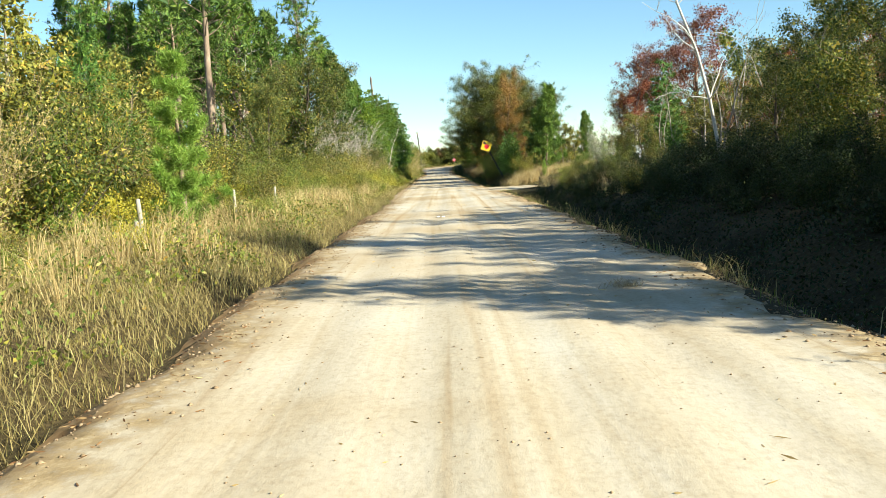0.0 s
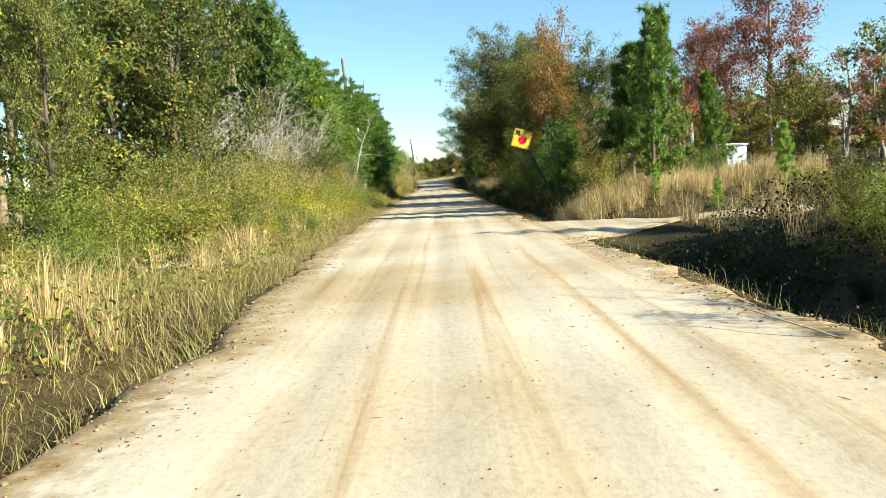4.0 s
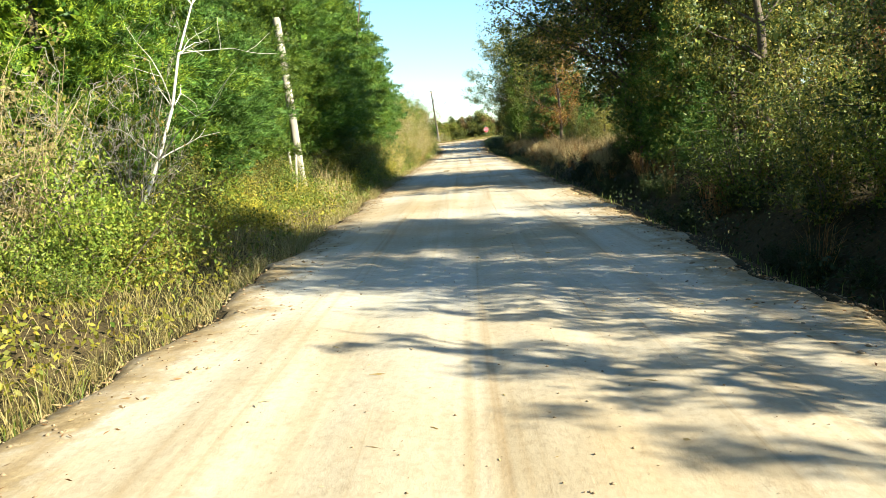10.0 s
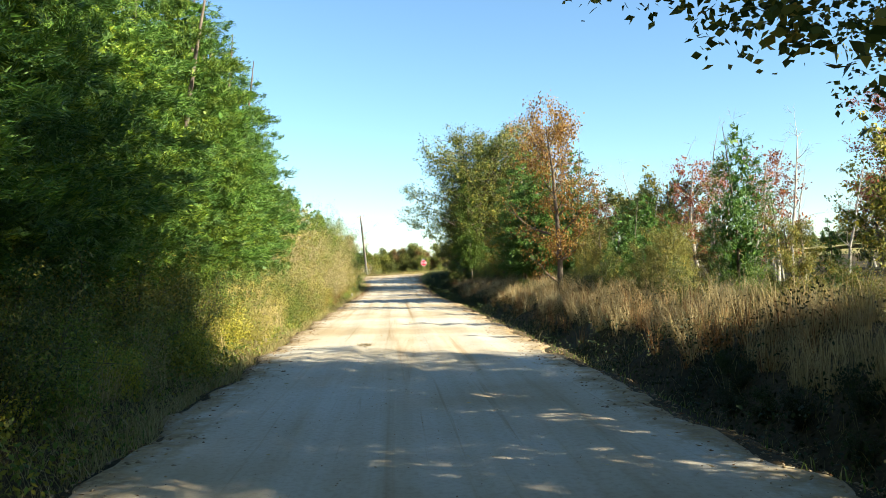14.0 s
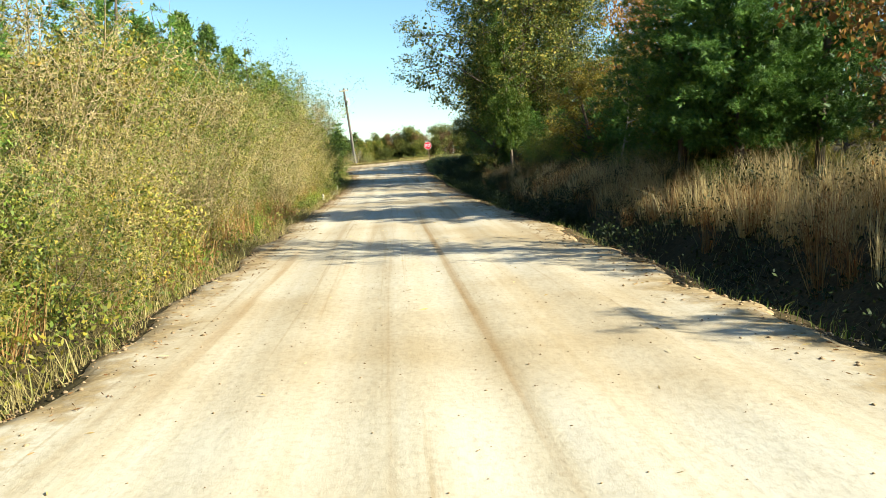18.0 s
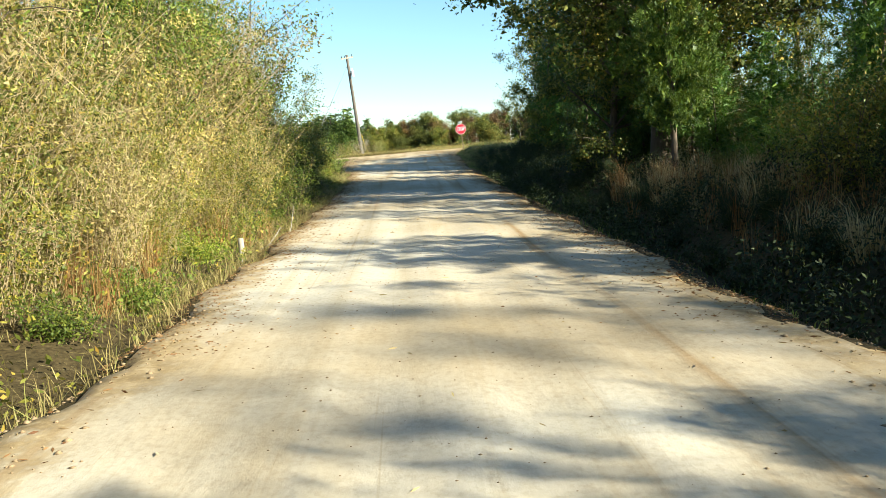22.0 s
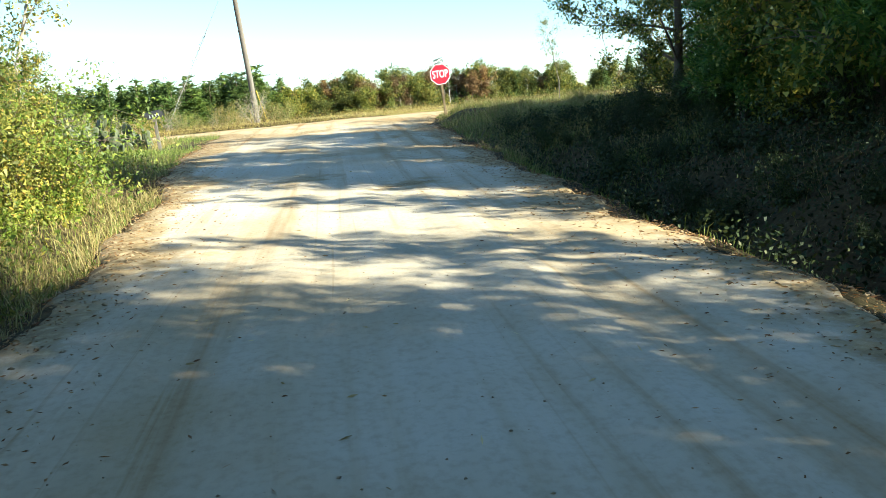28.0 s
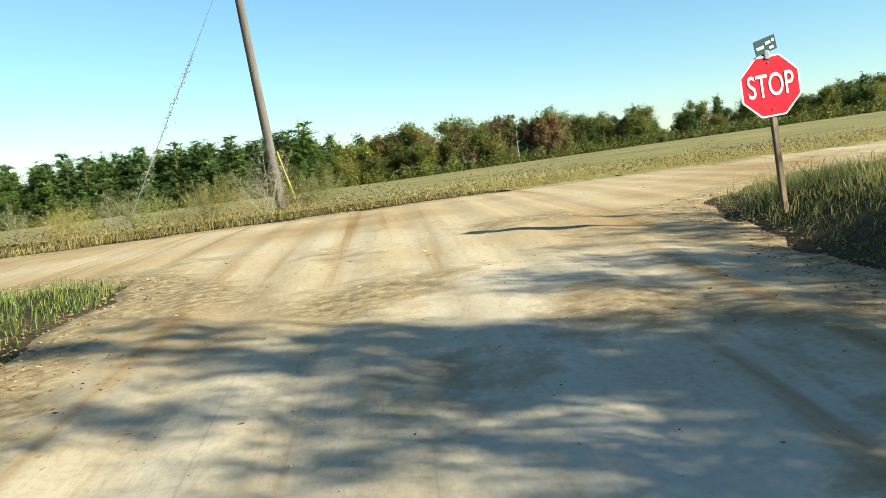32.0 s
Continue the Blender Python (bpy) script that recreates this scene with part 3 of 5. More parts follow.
def broadleaf(h, r, n=9000, mat="oak", low=0.15, leaf=0.11, label="", bark="bark", lean=(0, 0), spread_=0.36, name="oak_tree", arms=22, twig=2, tri=False, heart=0.14):
    e = holder(name, label or "broad-leaved tree with dull green autumn leaves", "tree")
    trunk = wander((0, 0, -0.3), (lean[0], lean[1], 1), h * 0.86, 0.020 * h, 0.012 * h * 0.3, 8, 0.07)
    limbs, tips = [trunk], []
    for i in range(arms):
        t = low + (0.97 - low) * (i + rng.uniform()) / arms
        k = min(int(t * 8), 7)
        p = np.array(trunk[k][:3])
        a = i * 2.4 + rng.uniform(-0.5, 0.5)
        reach = r * (0.45 + 0.65 * np.sin(np.pi * np.clip((t - low * 0.6) / (1.05 - low * 0.6), 0.06, 1)) ** 0.7) * rng.uniform(0.7, 1.12)
        limb = wander(p, (np.cos(a), np.sin(a), 0.25 + 0.6 * t), reach, 0.008 * h * (1.2 - t), 0.008, 5, 0.16, 0.05)
        limbs.append(limb)
        for q in limb[2:]:
            tips.append(q[:3])
            for _ in range(twig):
                tw = wander(q[:3], rng.normal(size=3) + np.array([np.cos(a), np.sin(a), 0.4]) * 0.8, reach * 0.34, 0.012, 0.004, 3, 0.25)
                limbs.append(tw)
                tips.append(tw[-1][:3])
    tips = np.array(tips)
    tips = tips[tips[:, 2] > 0.25]
    part("trunk", tubes("trunk", limbs, M[bark], 3, 8), e)
    # clumps differ in fullness, so the outline has bays and gaps
    w = rng.uniform(0.05, 1, len(tips)) ** 1.9
    pick = rng.choice(len(tips), n, p=w / w.sum())
    size = spread_ * r / 3.0 * rng.uniform(0.5, 1.05, (n, 1)) * (0.6 + 0.5 * w[pick])[:, None]
    off = np.clip(rng.normal(size=(n, 3)), -1.7, 1.7) * size * np.array([1, 1, 0.75])
    # the inner crown: larger overlapping leaves that close it
    c = int(n * heart)
    inner = tips[rng.choice(len(tips), c, p=w / w.sum())] * rng.uniform(0.72, 0.97, (c, 1)) ** np.array([1, 1, 0.35])
    inner = inner + rng.normal(size=(c, 3)) * spread_ * r / 3.0 * 0.45
    at = np.concatenate([tips[pick] + off, inner])
    way = rng.normal(size=(n + c, 3))
    face = np.concatenate([unit(off) + 0.5 * unit(tips[pick] * np.array([1, 1, 0])) + np.array([0, 0, 0.55]), rng.normal(size=(c, 3))])
    size = np.concatenate([rng.uniform(0.7, 1.4, n) * leaf, rng.uniform(1.5, 2.4, c) * leaf])
    part("crown", leaves("crown", at, way, size, size * rng.uniform(0.5, 0.8, n + c), M[mat], 0.25, tri, face), e)
    return e


def pine(h, r, base=0.45, tufts=330, needles=22, mat="pine", long=0.26, label="", bark="pinebark", needle=0.10):
    e = holder("pine_tree", label or "tall pine with a bare straight trunk and tufted needles", "tree")
    trunk = wander((0, 0, -0.3), (0, 0, 1), h * 1.0, 0.0125 * h + 0.03, 0.02, 10, 0.015)
    limbs, tips = [trunk], []
    whorls = max(7, int((1 - base) * h / 0.55))
    for i in range(whorls):
        t = base + (0.98 - base) * (i + 0.3) / whorls
        p = np.array(trunk[min(int(t * 10), 9)][:3])
        p[2] = t * h
        for j in range(4):
            a = j * 1.57 + i * 0.9 + rng.uniform(-0.4, 0.4)
            reach = r * (1 - ((t - base) / (1 - base)) ** 1.3 * 0.85) * rng.uniform(0.55, 1.1)
            limb = wander(p, (np.cos(a), np.sin(a), 0.15 + 0.5 * t), reach, 0.03 * h / 12, 0.008, 3, 0.1, 0.13)
            limbs.append(limb)
            tips += [q[:3] for q in limb[1:]]
    # some dead stubs below the crown
    for i in range(5):
        t = base * rng.uniform(0.4, 1)
        a = rng.uniform(0, 6.28)
        limbs.append(wander((0, 0, t * h), (np.cos(a), np.sin(a), 0.1), r * 0.35, 0.02, 0.006, 3, 0.15))
    part("trunk", tubes("trunk", limbs, M[bark], 3, 8), e)
    tips = np.array(tips + [trunk[-1][:3]])
    c = tips[rng.integers(0, len(tips), tufts)] + rng.normal(size=(tufts, 3)) * 0.055 * r
    base_p = np.repeat(c, needles, 0) + rng.normal(size=(tufts * needles, 3)) * 0.03
    d = rng.normal(size=(tufts * needles, 3)) + np.array([0, 0, 0.5])
    size = rng.uniform(0.7, 1.2, len(d)) * long
    part("crown", leaves("crown", base_p, d, size, np.where(rng.uniform(size=len(d)) < 0.12, 3.0, 1.0) * long * needle, M[mat], 0.0, True), e)
    return e


def bare(h, r, stems=1, mat="twigs", fine=2, label="", name="bare_tree", leafed=None, n=0, up=0.7, thick=0.016, leaf=1.0):
    e = holder(name, label or "leafless tree with pale grey branches", "tree" if name == "bare_tree" else "bush")
    limbs, tips = [], []
    for s in range(stems):
        a = s * 2.4 + rng.uniform(0, 1)
        lean = 0.08 if stems == 1 else rng.uniform(0.15, 0.75)
        st = wander((0.12 * np.cos(a) * (stems > 1), 0.12 * np.sin(a) * (stems > 1), -0.2), (np.cos(a) * lean, np.sin(a) * lean, 1), h * (0.95 if stems == 1 else rng.uniform(0.55, 1)), thick * h * (1 if stems == 1 else 0.35), 0.006, 7, 0.08)
        limbs.append(st)
        for k in range(2, 8):
            for _ in range(2 if stems > 1 else 3):
                b = rng.uniform(0, 6.283)
                reach = r * (1.1 - k / 9) * rng.uniform(0.5, 1.0)
                q = wander(st[k][:3], (np.cos(b), np.sin(b), up), reach, 0.35 * st[k][3] + 0.003, 0.003, 5, 0.18, 0.04)
                limbs.append(q)
                tips += [u[:3] for u in q[2:]]
                for _ in range(fine):
                    u = q[rng.integers(2, 6)]
                    tw = wander(u[:3], rng.normal(size=3) * 0.6 + np.array([np.cos(b), np.sin(b), up]), reach * 0.45, 0.005, 0.0025, 3, 0.2)
                    limbs.append(tw)
                    tips.append(tw[-1][:3])
    part("trunk" if stems == 1 else "woody_stem", tubes("stem", limbs, M[mat], 3 if stems > 1 else 5), e)
    if n:
        tips = np.array(tips)
        off = rng.normal(size=(n, 3)) * 0.055 * r
        w = rng.uniform(0.02, 1, len(tips)) ** 2
        part("foliage", leaves("foliage", tips[rng.choice(len(tips), n, p=w / w.sum())] + off, rng.normal(size=(n, 3)), leaf * rng.uniform(0.05, 0.11, n), leaf * rng.uniform(0.03, 0.07, n), M[leafed], 0.3, leaf < 1, unit(off) + np.array([0, 0, 0.5])), e)
    return e


def shrub(h, r, n=3500, mat="olive", leaf=0.08, label="", stem="bark", stems=13, tri=False, name="shrub", lift=0.0):
    e = holder(name, label or "leafy roadside shrub in olive and yellow", "bush")
    limbs, tips = [], []
    for i in range(stems):
        a, lean = i * 2.4, rng.uniform(0.1, 1.1)
        st = wander((0, 0, -0.15), (np.cos(a) * lean * r / h, np.sin(a) * lean * r / h, 1), h * rng.uniform(0.6, 1.05), 0.018, 0.004, 5, 0.12)
        limbs.append(st)
        tips += [q[:3] for q in st[1:]]
        for k in (2, 3, 4, 5):
            tw = wander(st[k][:3], rng.normal(size=3) + np.array([np.cos(a), np.sin(a), 0.3]), 0.38 * r, 0.006, 0.003, 2, 0.2)
            limbs.append(tw)
            tips += [tw[-1][:3], tw[1][:3]]
    part("woody_stem", tubes("stem", limbs, M[stem], 3), e)
    tips = np.array(tips)
    w = rng.uniform(0.05, 1, len(tips)) ** 1.9
    off = np.clip(rng.normal(size=(n, 3)), -1.5, 1.5) * 0.12 * r
    pick = rng.choice(len(tips), n, p=w / w.sum())
    p = tips[pick] + off
    face = unit(off) + 0.5 * unit(tips[pick] * np.array([1, 1, 0])) + np.array([0, 0, 0.5])
    p[:, 2] = np.abs(p[:, 2])
    keep = p[:, 2] > lift * h * rng.uniform(0.75, 1.2, n)
    p, face, n = p[keep], face[keep], int(keep.sum())
    part("foliage", leaves("foliage", p, rng.normal(size=(n, 3)) + np.array([0, 0, 0.1]), rng.uniform(0.6, 1.4, n) * leaf, rng.uniform(0.4, 0.75, n) * leaf, M[mat], 0.1, tri, face), e)
    return e


def thicket(h, r, n=2600, mat="olive"):
    """Tall weeds and canes that lean over: thin stems, small leaves, dry tops."""
    e = holder("weed_thicket", "tall tangle of tan canes and olive weeds", "bush")
    limbs, tips = [], []
    for i in range(64):
        a, d = rng.uniform(0, 6.283), r * 0.55 * np.sqrt(rng.uniform())
        hh = h * rng.uniform(0.5, 1.08) * (1 - 0.35 * (d / r) ** 2)
        st = wander((d * np.cos(a), d * np.sin(a), -0.1), (0.24 * np.cos(a), 0.24 * np.sin(a), 1), hh * 1.08, 0.006, 0.003, 6, 0.12, -0.04)
        limbs.append(st)
        tips += [q[:3] for q in st[1:]]
        for _ in range(2):
            q = st[rng.integers(2, 6)]
            tw = wander(q[:3], rng.normal(size=3) + np.array([0, 0, 0.8]), 0.3 * h, 0.005, 0.002, 2, 0.2)
            limbs.append(tw)
            tips += [u[:3] for u in tw[1:]]
    part("woody_stem", tubes("stem", limbs, M["tanstem"], 3), e)
    tips = np.array(tips)
    n = int(n * 1.7)
    off = np.clip(rng.normal(size=(n, 3)), -1.5, 1.5) * 0.05 * r
    w = rng.uniform(0.02, 1, len(tips)) ** 2.2
    pick = rng.choice(len(tips), n, p=w / w.sum())
    part("foliage", leaves("foliage", tips[pick] + off, rng.normal(size=(n, 3)) + np.array([0, 0, 0.5]), rng.uniform(0.035, 0.09, n), rng.uniform(0.015, 0.036, n), M[mat], 0.1, True, unit(off) + np.array([0, 0, 0.5])), e)
    return e


STOCK, USED, TURN = {}, set(), {}


def plant(kind, x, y, s=1.0, sz=None, turn=None, sink=0.05, tilt=(0, 0)):
    """Sets one of the variants of a kind at a place: the first time the plant itself, then copies of it."""
    variants = STOCK[kind]
    TURN[kind] = TURN.get(kind, int(rng.integers(3))) + 1
    src = variants[TURN[kind] % len(variants)]
    z = float(ground_z(np.array(x), np.array(y))) - sink
    m = pose(x, y, z, rng.uniform(-2.5, 2.5) + tilt[0], rng.uniform(-2.5, 2.5) + tilt[1], rng.uniform(0, 360) if turn is None else turn) @ Matrix.Diagonal((s, s, sz or s, 1))
    if src.name in USED:
        return copy_thing(src, m)
    USED.add(src.name)
    src.matrix_basis = m
    return src


STOCK["cedar"] = [cedar(7, 1.9, 1500), cedar(7, 1.6, 1400), cedar(7, 2.2, 1600, base=0.10)]
STOCK["nearcedar"] = [cedar(7, 2.0, 3600, "juniper", m=90, big=0.5, k=22, heart=1.0, base=0.10), cedar(7, 2.15, 3600, m=84, big=0.5, k=22, heart=1.0, base=0.10), cedar(7, 1.9, 3400, m=96, big=0.5, k=22, heart=1.0, base=0.10)]
STOCK["juniper"] = [cedar(7, 2.1, 1900, "juniper", base=0.06), cedar(7, 1.8, 1700, "juniper")]
STOCK["heroak"] = [broadleaf(9, 3.3, 60000, "oak", 0.30, 0.060, spread_=0.23, arms=42, heart=0.2, twig=3)]
STOCK["lowoak"] = [broadleaf(9, 3.2, 64000, "oak", 0.07, 0.056, spread_=0.25, arms=44, heart=0.12, twig=3, tri=True), broadleaf(9, 3.0, 58000, "oak", 0.05, 0.056, spread_=0.25, arms=40, heart=0.12, twig=3, tri=True)]
STOCK["oak"] = [broadleaf(9, 3.2, 30000, "oak", 0.08, 0.082, spread_=0.28, heart=0.07, arms=26, tri=True), broadleaf(9, 2.9, 27000, "oak", 0.12, 0.082, spread_=0.28, heart=0.07, arms=26, tri=True), broadleaf(9, 3.4, 30000, "oak", 0.05, 0.082, spread_=0.28, heart=0.07, arms=26, tri=True)]
STOCK["olive"] = [broadleaf(7, 2.6, 18000, "olive", 0.06, 0.075, tri=True, spread_=0.3, label="small tree with yellowing olive leaves", name="young_tree"), broadleaf(7, 2.2, 16000, "olive", 0.10, 0.075, tri=True, spread_=0.3, label="small tree with yellowing olive leaves", name="young_tree")]
STOCK["orange"] = [broadleaf(7, 2.2, 9000, "orange", 0.2, 0.075, heart=0.04, label="small tree with sparse orange autumn leaves", name="autumn_tree")]
STOCK["red"] = [broadleaf(9, 2.1, 15000, "red", 0.38, 0.075, heart=0.05, label="thin tree with sparse dull red leaves", bark="twigs", name="maple_tree")]
STOCK["tallpine"] = [pine(16, 2.9, 0.45, 380, 10, long=0.50, needle=0.13), pine(16, 2.4, 0.55, 320, 10, long=0.50, needle=0.13), pine(16, 2.7, 0.40, 380, 10, long=0.50, needle=0.13)]
STOCK["pine"] = [pine(7, 2.4, 0.08, 900, 30, "pine", 0.30, "bushy pine with long green needles", needle=0.09)]
STOCK["fullpine"] = [pine(13, 2.6, 0.18, 900, 9, "pine", 0.42, "tall pine with a full dark green crown", needle=0.16), pine(13, 2.9, 0.12, 950, 9, "pine", 0.42, "tall pine with a full dark green crown", needle=0.16)]
STOCK["youngpine"] = [pine(4.4, 1.25, 0.04, 620, 44, "youngpine", 0.22, "young bright green pine with long soft needles", needle=0.05)]
STOCK["birch"] = [bare(7.5, 2.4, 1, "birch", 3, "leafless tree with a pale thin trunk", thick=0.007)]
STOCK["bare"] = [bare(9, 2.2, 1, "twigs", 3, thick=0.011), bare(9, 1.8, 1, "twigs", 3, thick=0.010)]
STOCK["barebush"] = [bare(4.0, 1.5, 11, "twigs", 3, "leafless bush of pale grey twigs", "bare_bush", "olive", 900), bare(4.0, 1.7, 9, "twigs", 3, "leafless bush of pale grey twigs", "bare_bush", "olive", 500)]
STOCK["bigbush"] = [bare(4.3, 2.1, 26, "palestem", 5, "large leafless bush of pale grey twigs", "bare_bush", "oak", 2600, leaf=0.6)]
STOCK["shrub"] = [shrub(2.2, 1.4, 6500, "olive", 0.065, tri=True), shrub(2.0, 1.5, 6500, "bright", 0.06, "leafy green roadside shrub", tri=True), shrub(2.3, 1.2, 6000, "oak", 0.065, "dull green roadside shrub", tri=True)]
STOCK["yellowshrub"] = [shrub(1.3, 1.3, 5000, "yellow", 0.08, "low shrub with bright yellow leaves", name="yellow_shrub")]
STOCK["briar"] = [shrub(1.5, 1.7, 8500, "olive", 0.062, "tangled olive briars and vines", tri=True, stems=20, name="briar_thicket"), shrub(1.4, 1.6, 8500, "bright", 0.062, "tangled green briars and vines", tri=True, stems=20, name="briar_thicket")]
STOCK["greenshrub"] = [shrub(1.0, 1.0, 3000, "bright", 0.065, "low shrub with bright green leaves", name="green_shrub")]
# leaf colour of these shrubs has the shade painted in
STOCK["darkshrub"] = [shrub(2.6, 1.7, 8000, "shade_darkened", 0.078, "green understory shrub, its leaf colour darkened for tree shade", tri=True, name="understory_shrub"), shrub(2.4, 1.5, 7500, "shade_darkened", 0.075, "green understory shrub, its leaf colour darkened for tree shade", tri=True, name="understory_shrub")]
STOCK["whiteshrub"] = [shrub(2.8, 1.0, 5500, "seedheads", 0.055, "shrub covered in fluffy white seed heads", name="white_shrub", lift=0.5)]
STOCK["thicket"] = [thicket(3.2, 1.8, 5500), thicket(3.0, 1.6, 5500, "olive"), thicket(3.3, 1.9, 6000, "dry"), thicket(3.0, 1.7, 5500, "olive"), thicket(3.1, 1.7, 5500, "green")]
STOCK["sparse"] = [bare(6, 2.4, 1, "twigs", 3, "thin tree with few small yellowish leaves", leafed="olive", n=2200, thick=0.010)]
# coarser ones for the second rank and the far side of the field
STOCK["oak_b"] = [broadleaf(9, 3.2, 5000, "oak", 0.10, 0.17, arms=16, twig=1, tri=True), broadleaf(9, 2.9, 4800, "oak", 0.14, 0.17, arms=16, twig=1, tri=True)]
STOCK["olive_b"] = [broadleaf(7, 2.6, 4800, "olive", 0.06, 0.14, label="small tree with yellowing olive leaves", arms=16, twig=1, tri=True, name="young_tree")]
STOCK["red_b"] = [broadleaf(9, 2.3, 2200, "red", 0.3, 0.12, label="thin tree with sparse dull red leaves", bark="twigs", arms=16, twig=1, heart=0.05, name="maple_tree")]
STOCK["cedar_b"] = [cedar(7, 1.9, 620, big=1.8), cedar(7, 1.7, 560, "juniper", big=1.8)]
STOCK["oak_f"] = [broadleaf(9, 3.6, 6500, "oak", 0.03, 0.23, arms=18, twig=2, tri=True, spread_=0.62, heart=0.3, name="field_tree"), broadleaf(9, 3.2, 6000, "oak", 0.03, 0.23, arms=18, twig=2, tri=True, spread_=0.62, heart=0.3, name="field_tree")]
STOCK["olive_f"] = [broadleaf(8, 3.1, 5200, "olive", 0.03, 0.22, arms=16, twig=2, tri=True, spread_=0.62, heart=0.3, label="small tree with yellowing olive leaves", name="hedgerow_tree")]
STOCK["red_f"] = [broadleaf(8, 2.6, 3600, "rust_leaves", 0.1, 0.2, arms=12, twig=2, tri=True, spread_=0.6, heart=0.2, label="small tree with dull reddish brown leaves", name="maple_tree")]
STOCK["bare_f"] = [bare(9, 2.6, 1, "birch", 2, thick=0.010)]
STOCK["pine_f"] = [cedar(8, 1.6, 700, "farpine", 0.0, 1.5, 90, 9, "pine_tree", "full pointed pine in a distant row", 2.5), cedar(8, 1.9, 720, "farpine", 0.05, 1.5, 90, 9, "pine_tree", "full pointed pine in a distant row", 2.5)]

# ---- things ----
def solid(name, material, build, bevel=0.0):
    bm = bmesh.new()
    build(bm)
    if bevel:
        bmesh.ops.bevel(bm, geom=bm.edges[:], offset=bevel, segments=2, affect="EDGES", profile=0.7)
    bmesh.ops.recalc_face_normals(bm, faces=bm.faces[:])
    me = bpy.data.meshes.new(name)
    bm.to_mesh(me)
    bm.free()
    me.materials.append(material)
    return me


def box(bm, size, m=Matrix()):
    bmesh.ops.create_cube(bm, size=1.0, matrix=m @ Matrix.Diagonal((*size, 1)))


def rod(bm, r0, r1, depth, m=Matrix(), sides=14):
    bmesh.ops.create_cone(bm, cap_ends=True, segments=sides, radius1=r0, radius2=r1, depth=depth, matrix=m)


def plate(outline, thick):
    """A flat sheet of metal in the xz plane, its face towards -y."""
    def build(bm):
        f = bm.faces.new([bm.verts.new((x, 0, z)) for x, z in outline])
        ex = bmesh.ops.extrude_face_region(bm, geom=[f])
        bmesh.ops.translate(bm, vec=(0, thick, 0), verts=[v for v in ex["geom"] if isinstance(v, bmesh.types.BMVert)])
    return build


def ring(outer, inner, thick):
    def build(bm):
        n = len(outer)
        a = [[bm.verts.new((x, d, z)) for x, z in o] for d in (0, thick) for o in (outer, inner)]
        for i in range(n):
            j = (i + 1) % n
            for p, q in ((0, 1), (1, 3), (3, 2), (2, 0)):
                bm.faces.new((a[p][i], a[p][j], a[q][j], a[q][i]))
    return build


def octagon(r):
    return [(r * math.cos(radians(22.5 + 45 * i)) / math.cos(radians(22.5)), r * math.sin(radians(22.5 + 45 * i)) / math.cos(radians(22.5))) for i in range(8)]


def letters(text, size, material):
    cu = bpy.data.curves.new("letters", "FONT")
    cu.body, cu.size, cu.align_x, cu.align_y, cu.extrude, cu.offset = text, size, "CENTER", "CENTER", 0.001, 0.003
    ob = bpy.data.objects.new("letters", cu)
    scene.collection.objects.link(ob)
    me = bpy.data.meshes.new_from_object(ob.evaluated_get(bpy.context.evaluated_depsgraph_get()))
    bpy.data.objects.remove(ob)
    me.materials.clear()
    me.materials.append(material)
    me.transform(pose(0, 0, 0, 90, 0, 0))
    return me


def channel_post(length, material):
    """A U-channel sign post with punched holes, foot at 0."""
    def build(bm):
        box(bm, (0.045, 0.004, length), pose(0, 0, length / 2))
        for s in (-1, 1):
            box(bm, (0.004, 0.028, length), pose(s * 0.022, 0.014, length / 2))
            box(bm, (0.022, 0.004, length), pose(s * 0.033, 0.028, length / 2))
    return solid("post", material, build)


def bolt(parent, x, z, y=-0.006):
    ob = part("bolt", solid("bolt", M["steel"], lambda bm: rod(bm, 0.009, 0.007, 0.008, pose(0, 0, 0, 90, 0, 0), 8)), parent)
    ob.location = (x, y, z)


def stop_sign(x, y, top):
    z = float(ground_z(np.array(x), np.array(y)))
    e = holder("stop_sign", "red octagonal stop sign with white letters on a rusty leaning post", "road sign")
    e.matrix_basis = pose(x, y, z - 0.1, 2, -5.2, -3)
    h = top - z + 0.1
    part("post", channel_post(h + 0.38, M["rust"]), e, "rusty steel channel post")
    panel = part("panel", solid("panel", M["signred"], plate(octagon(0.338), 0.003)), e)
    panel.location = (0, -0.008, h)
    border = part("border", solid("border", M["signwhite"], ring(octagon(0.352), octagon(0.332), 0.004)), panel, "white rim")
    border.location = (0, -0.002, 0)
    word = part("lettering", letters("STOP", 0.305, M["signwhite"]), panel, "white word STOP")
    word.location = (0, -0.004, 0)
    word.scale = (0.76, 1, 1.22)
    for dz in (-0.27, 0.27):
        bolt(panel, 0, dz)
    name = part("street_plate", solid("street_plate", M["signgreen"], lambda bm: box(bm, (0.40, 0.004, 0.17)), 0.001), e, "small green street name plate")
    name.matrix_basis = pose(0.0, 0.0, h + 0.47, 0, -9, 30)
    for w, dx, dz in ((0.14, -0.10, -0.01), (0.10, 0.05, 0.02), (0.05, 0.15, 0.03), (0.08, 0.10, -0.045)):
        b = part("bar", solid("bar", M["steel"], lambda bm, w=w: box(bm, (w, 0.002, 0.032))), name)
        b.location = (dx, -0.004, dz)
    clamp = part("bracket", solid("bracket", M["steel"], lambda bm: box(bm, (0.05, 0.06, 0.10)), 0.005), e)
    clamp.location = (0, 0.01, h + 0.36)


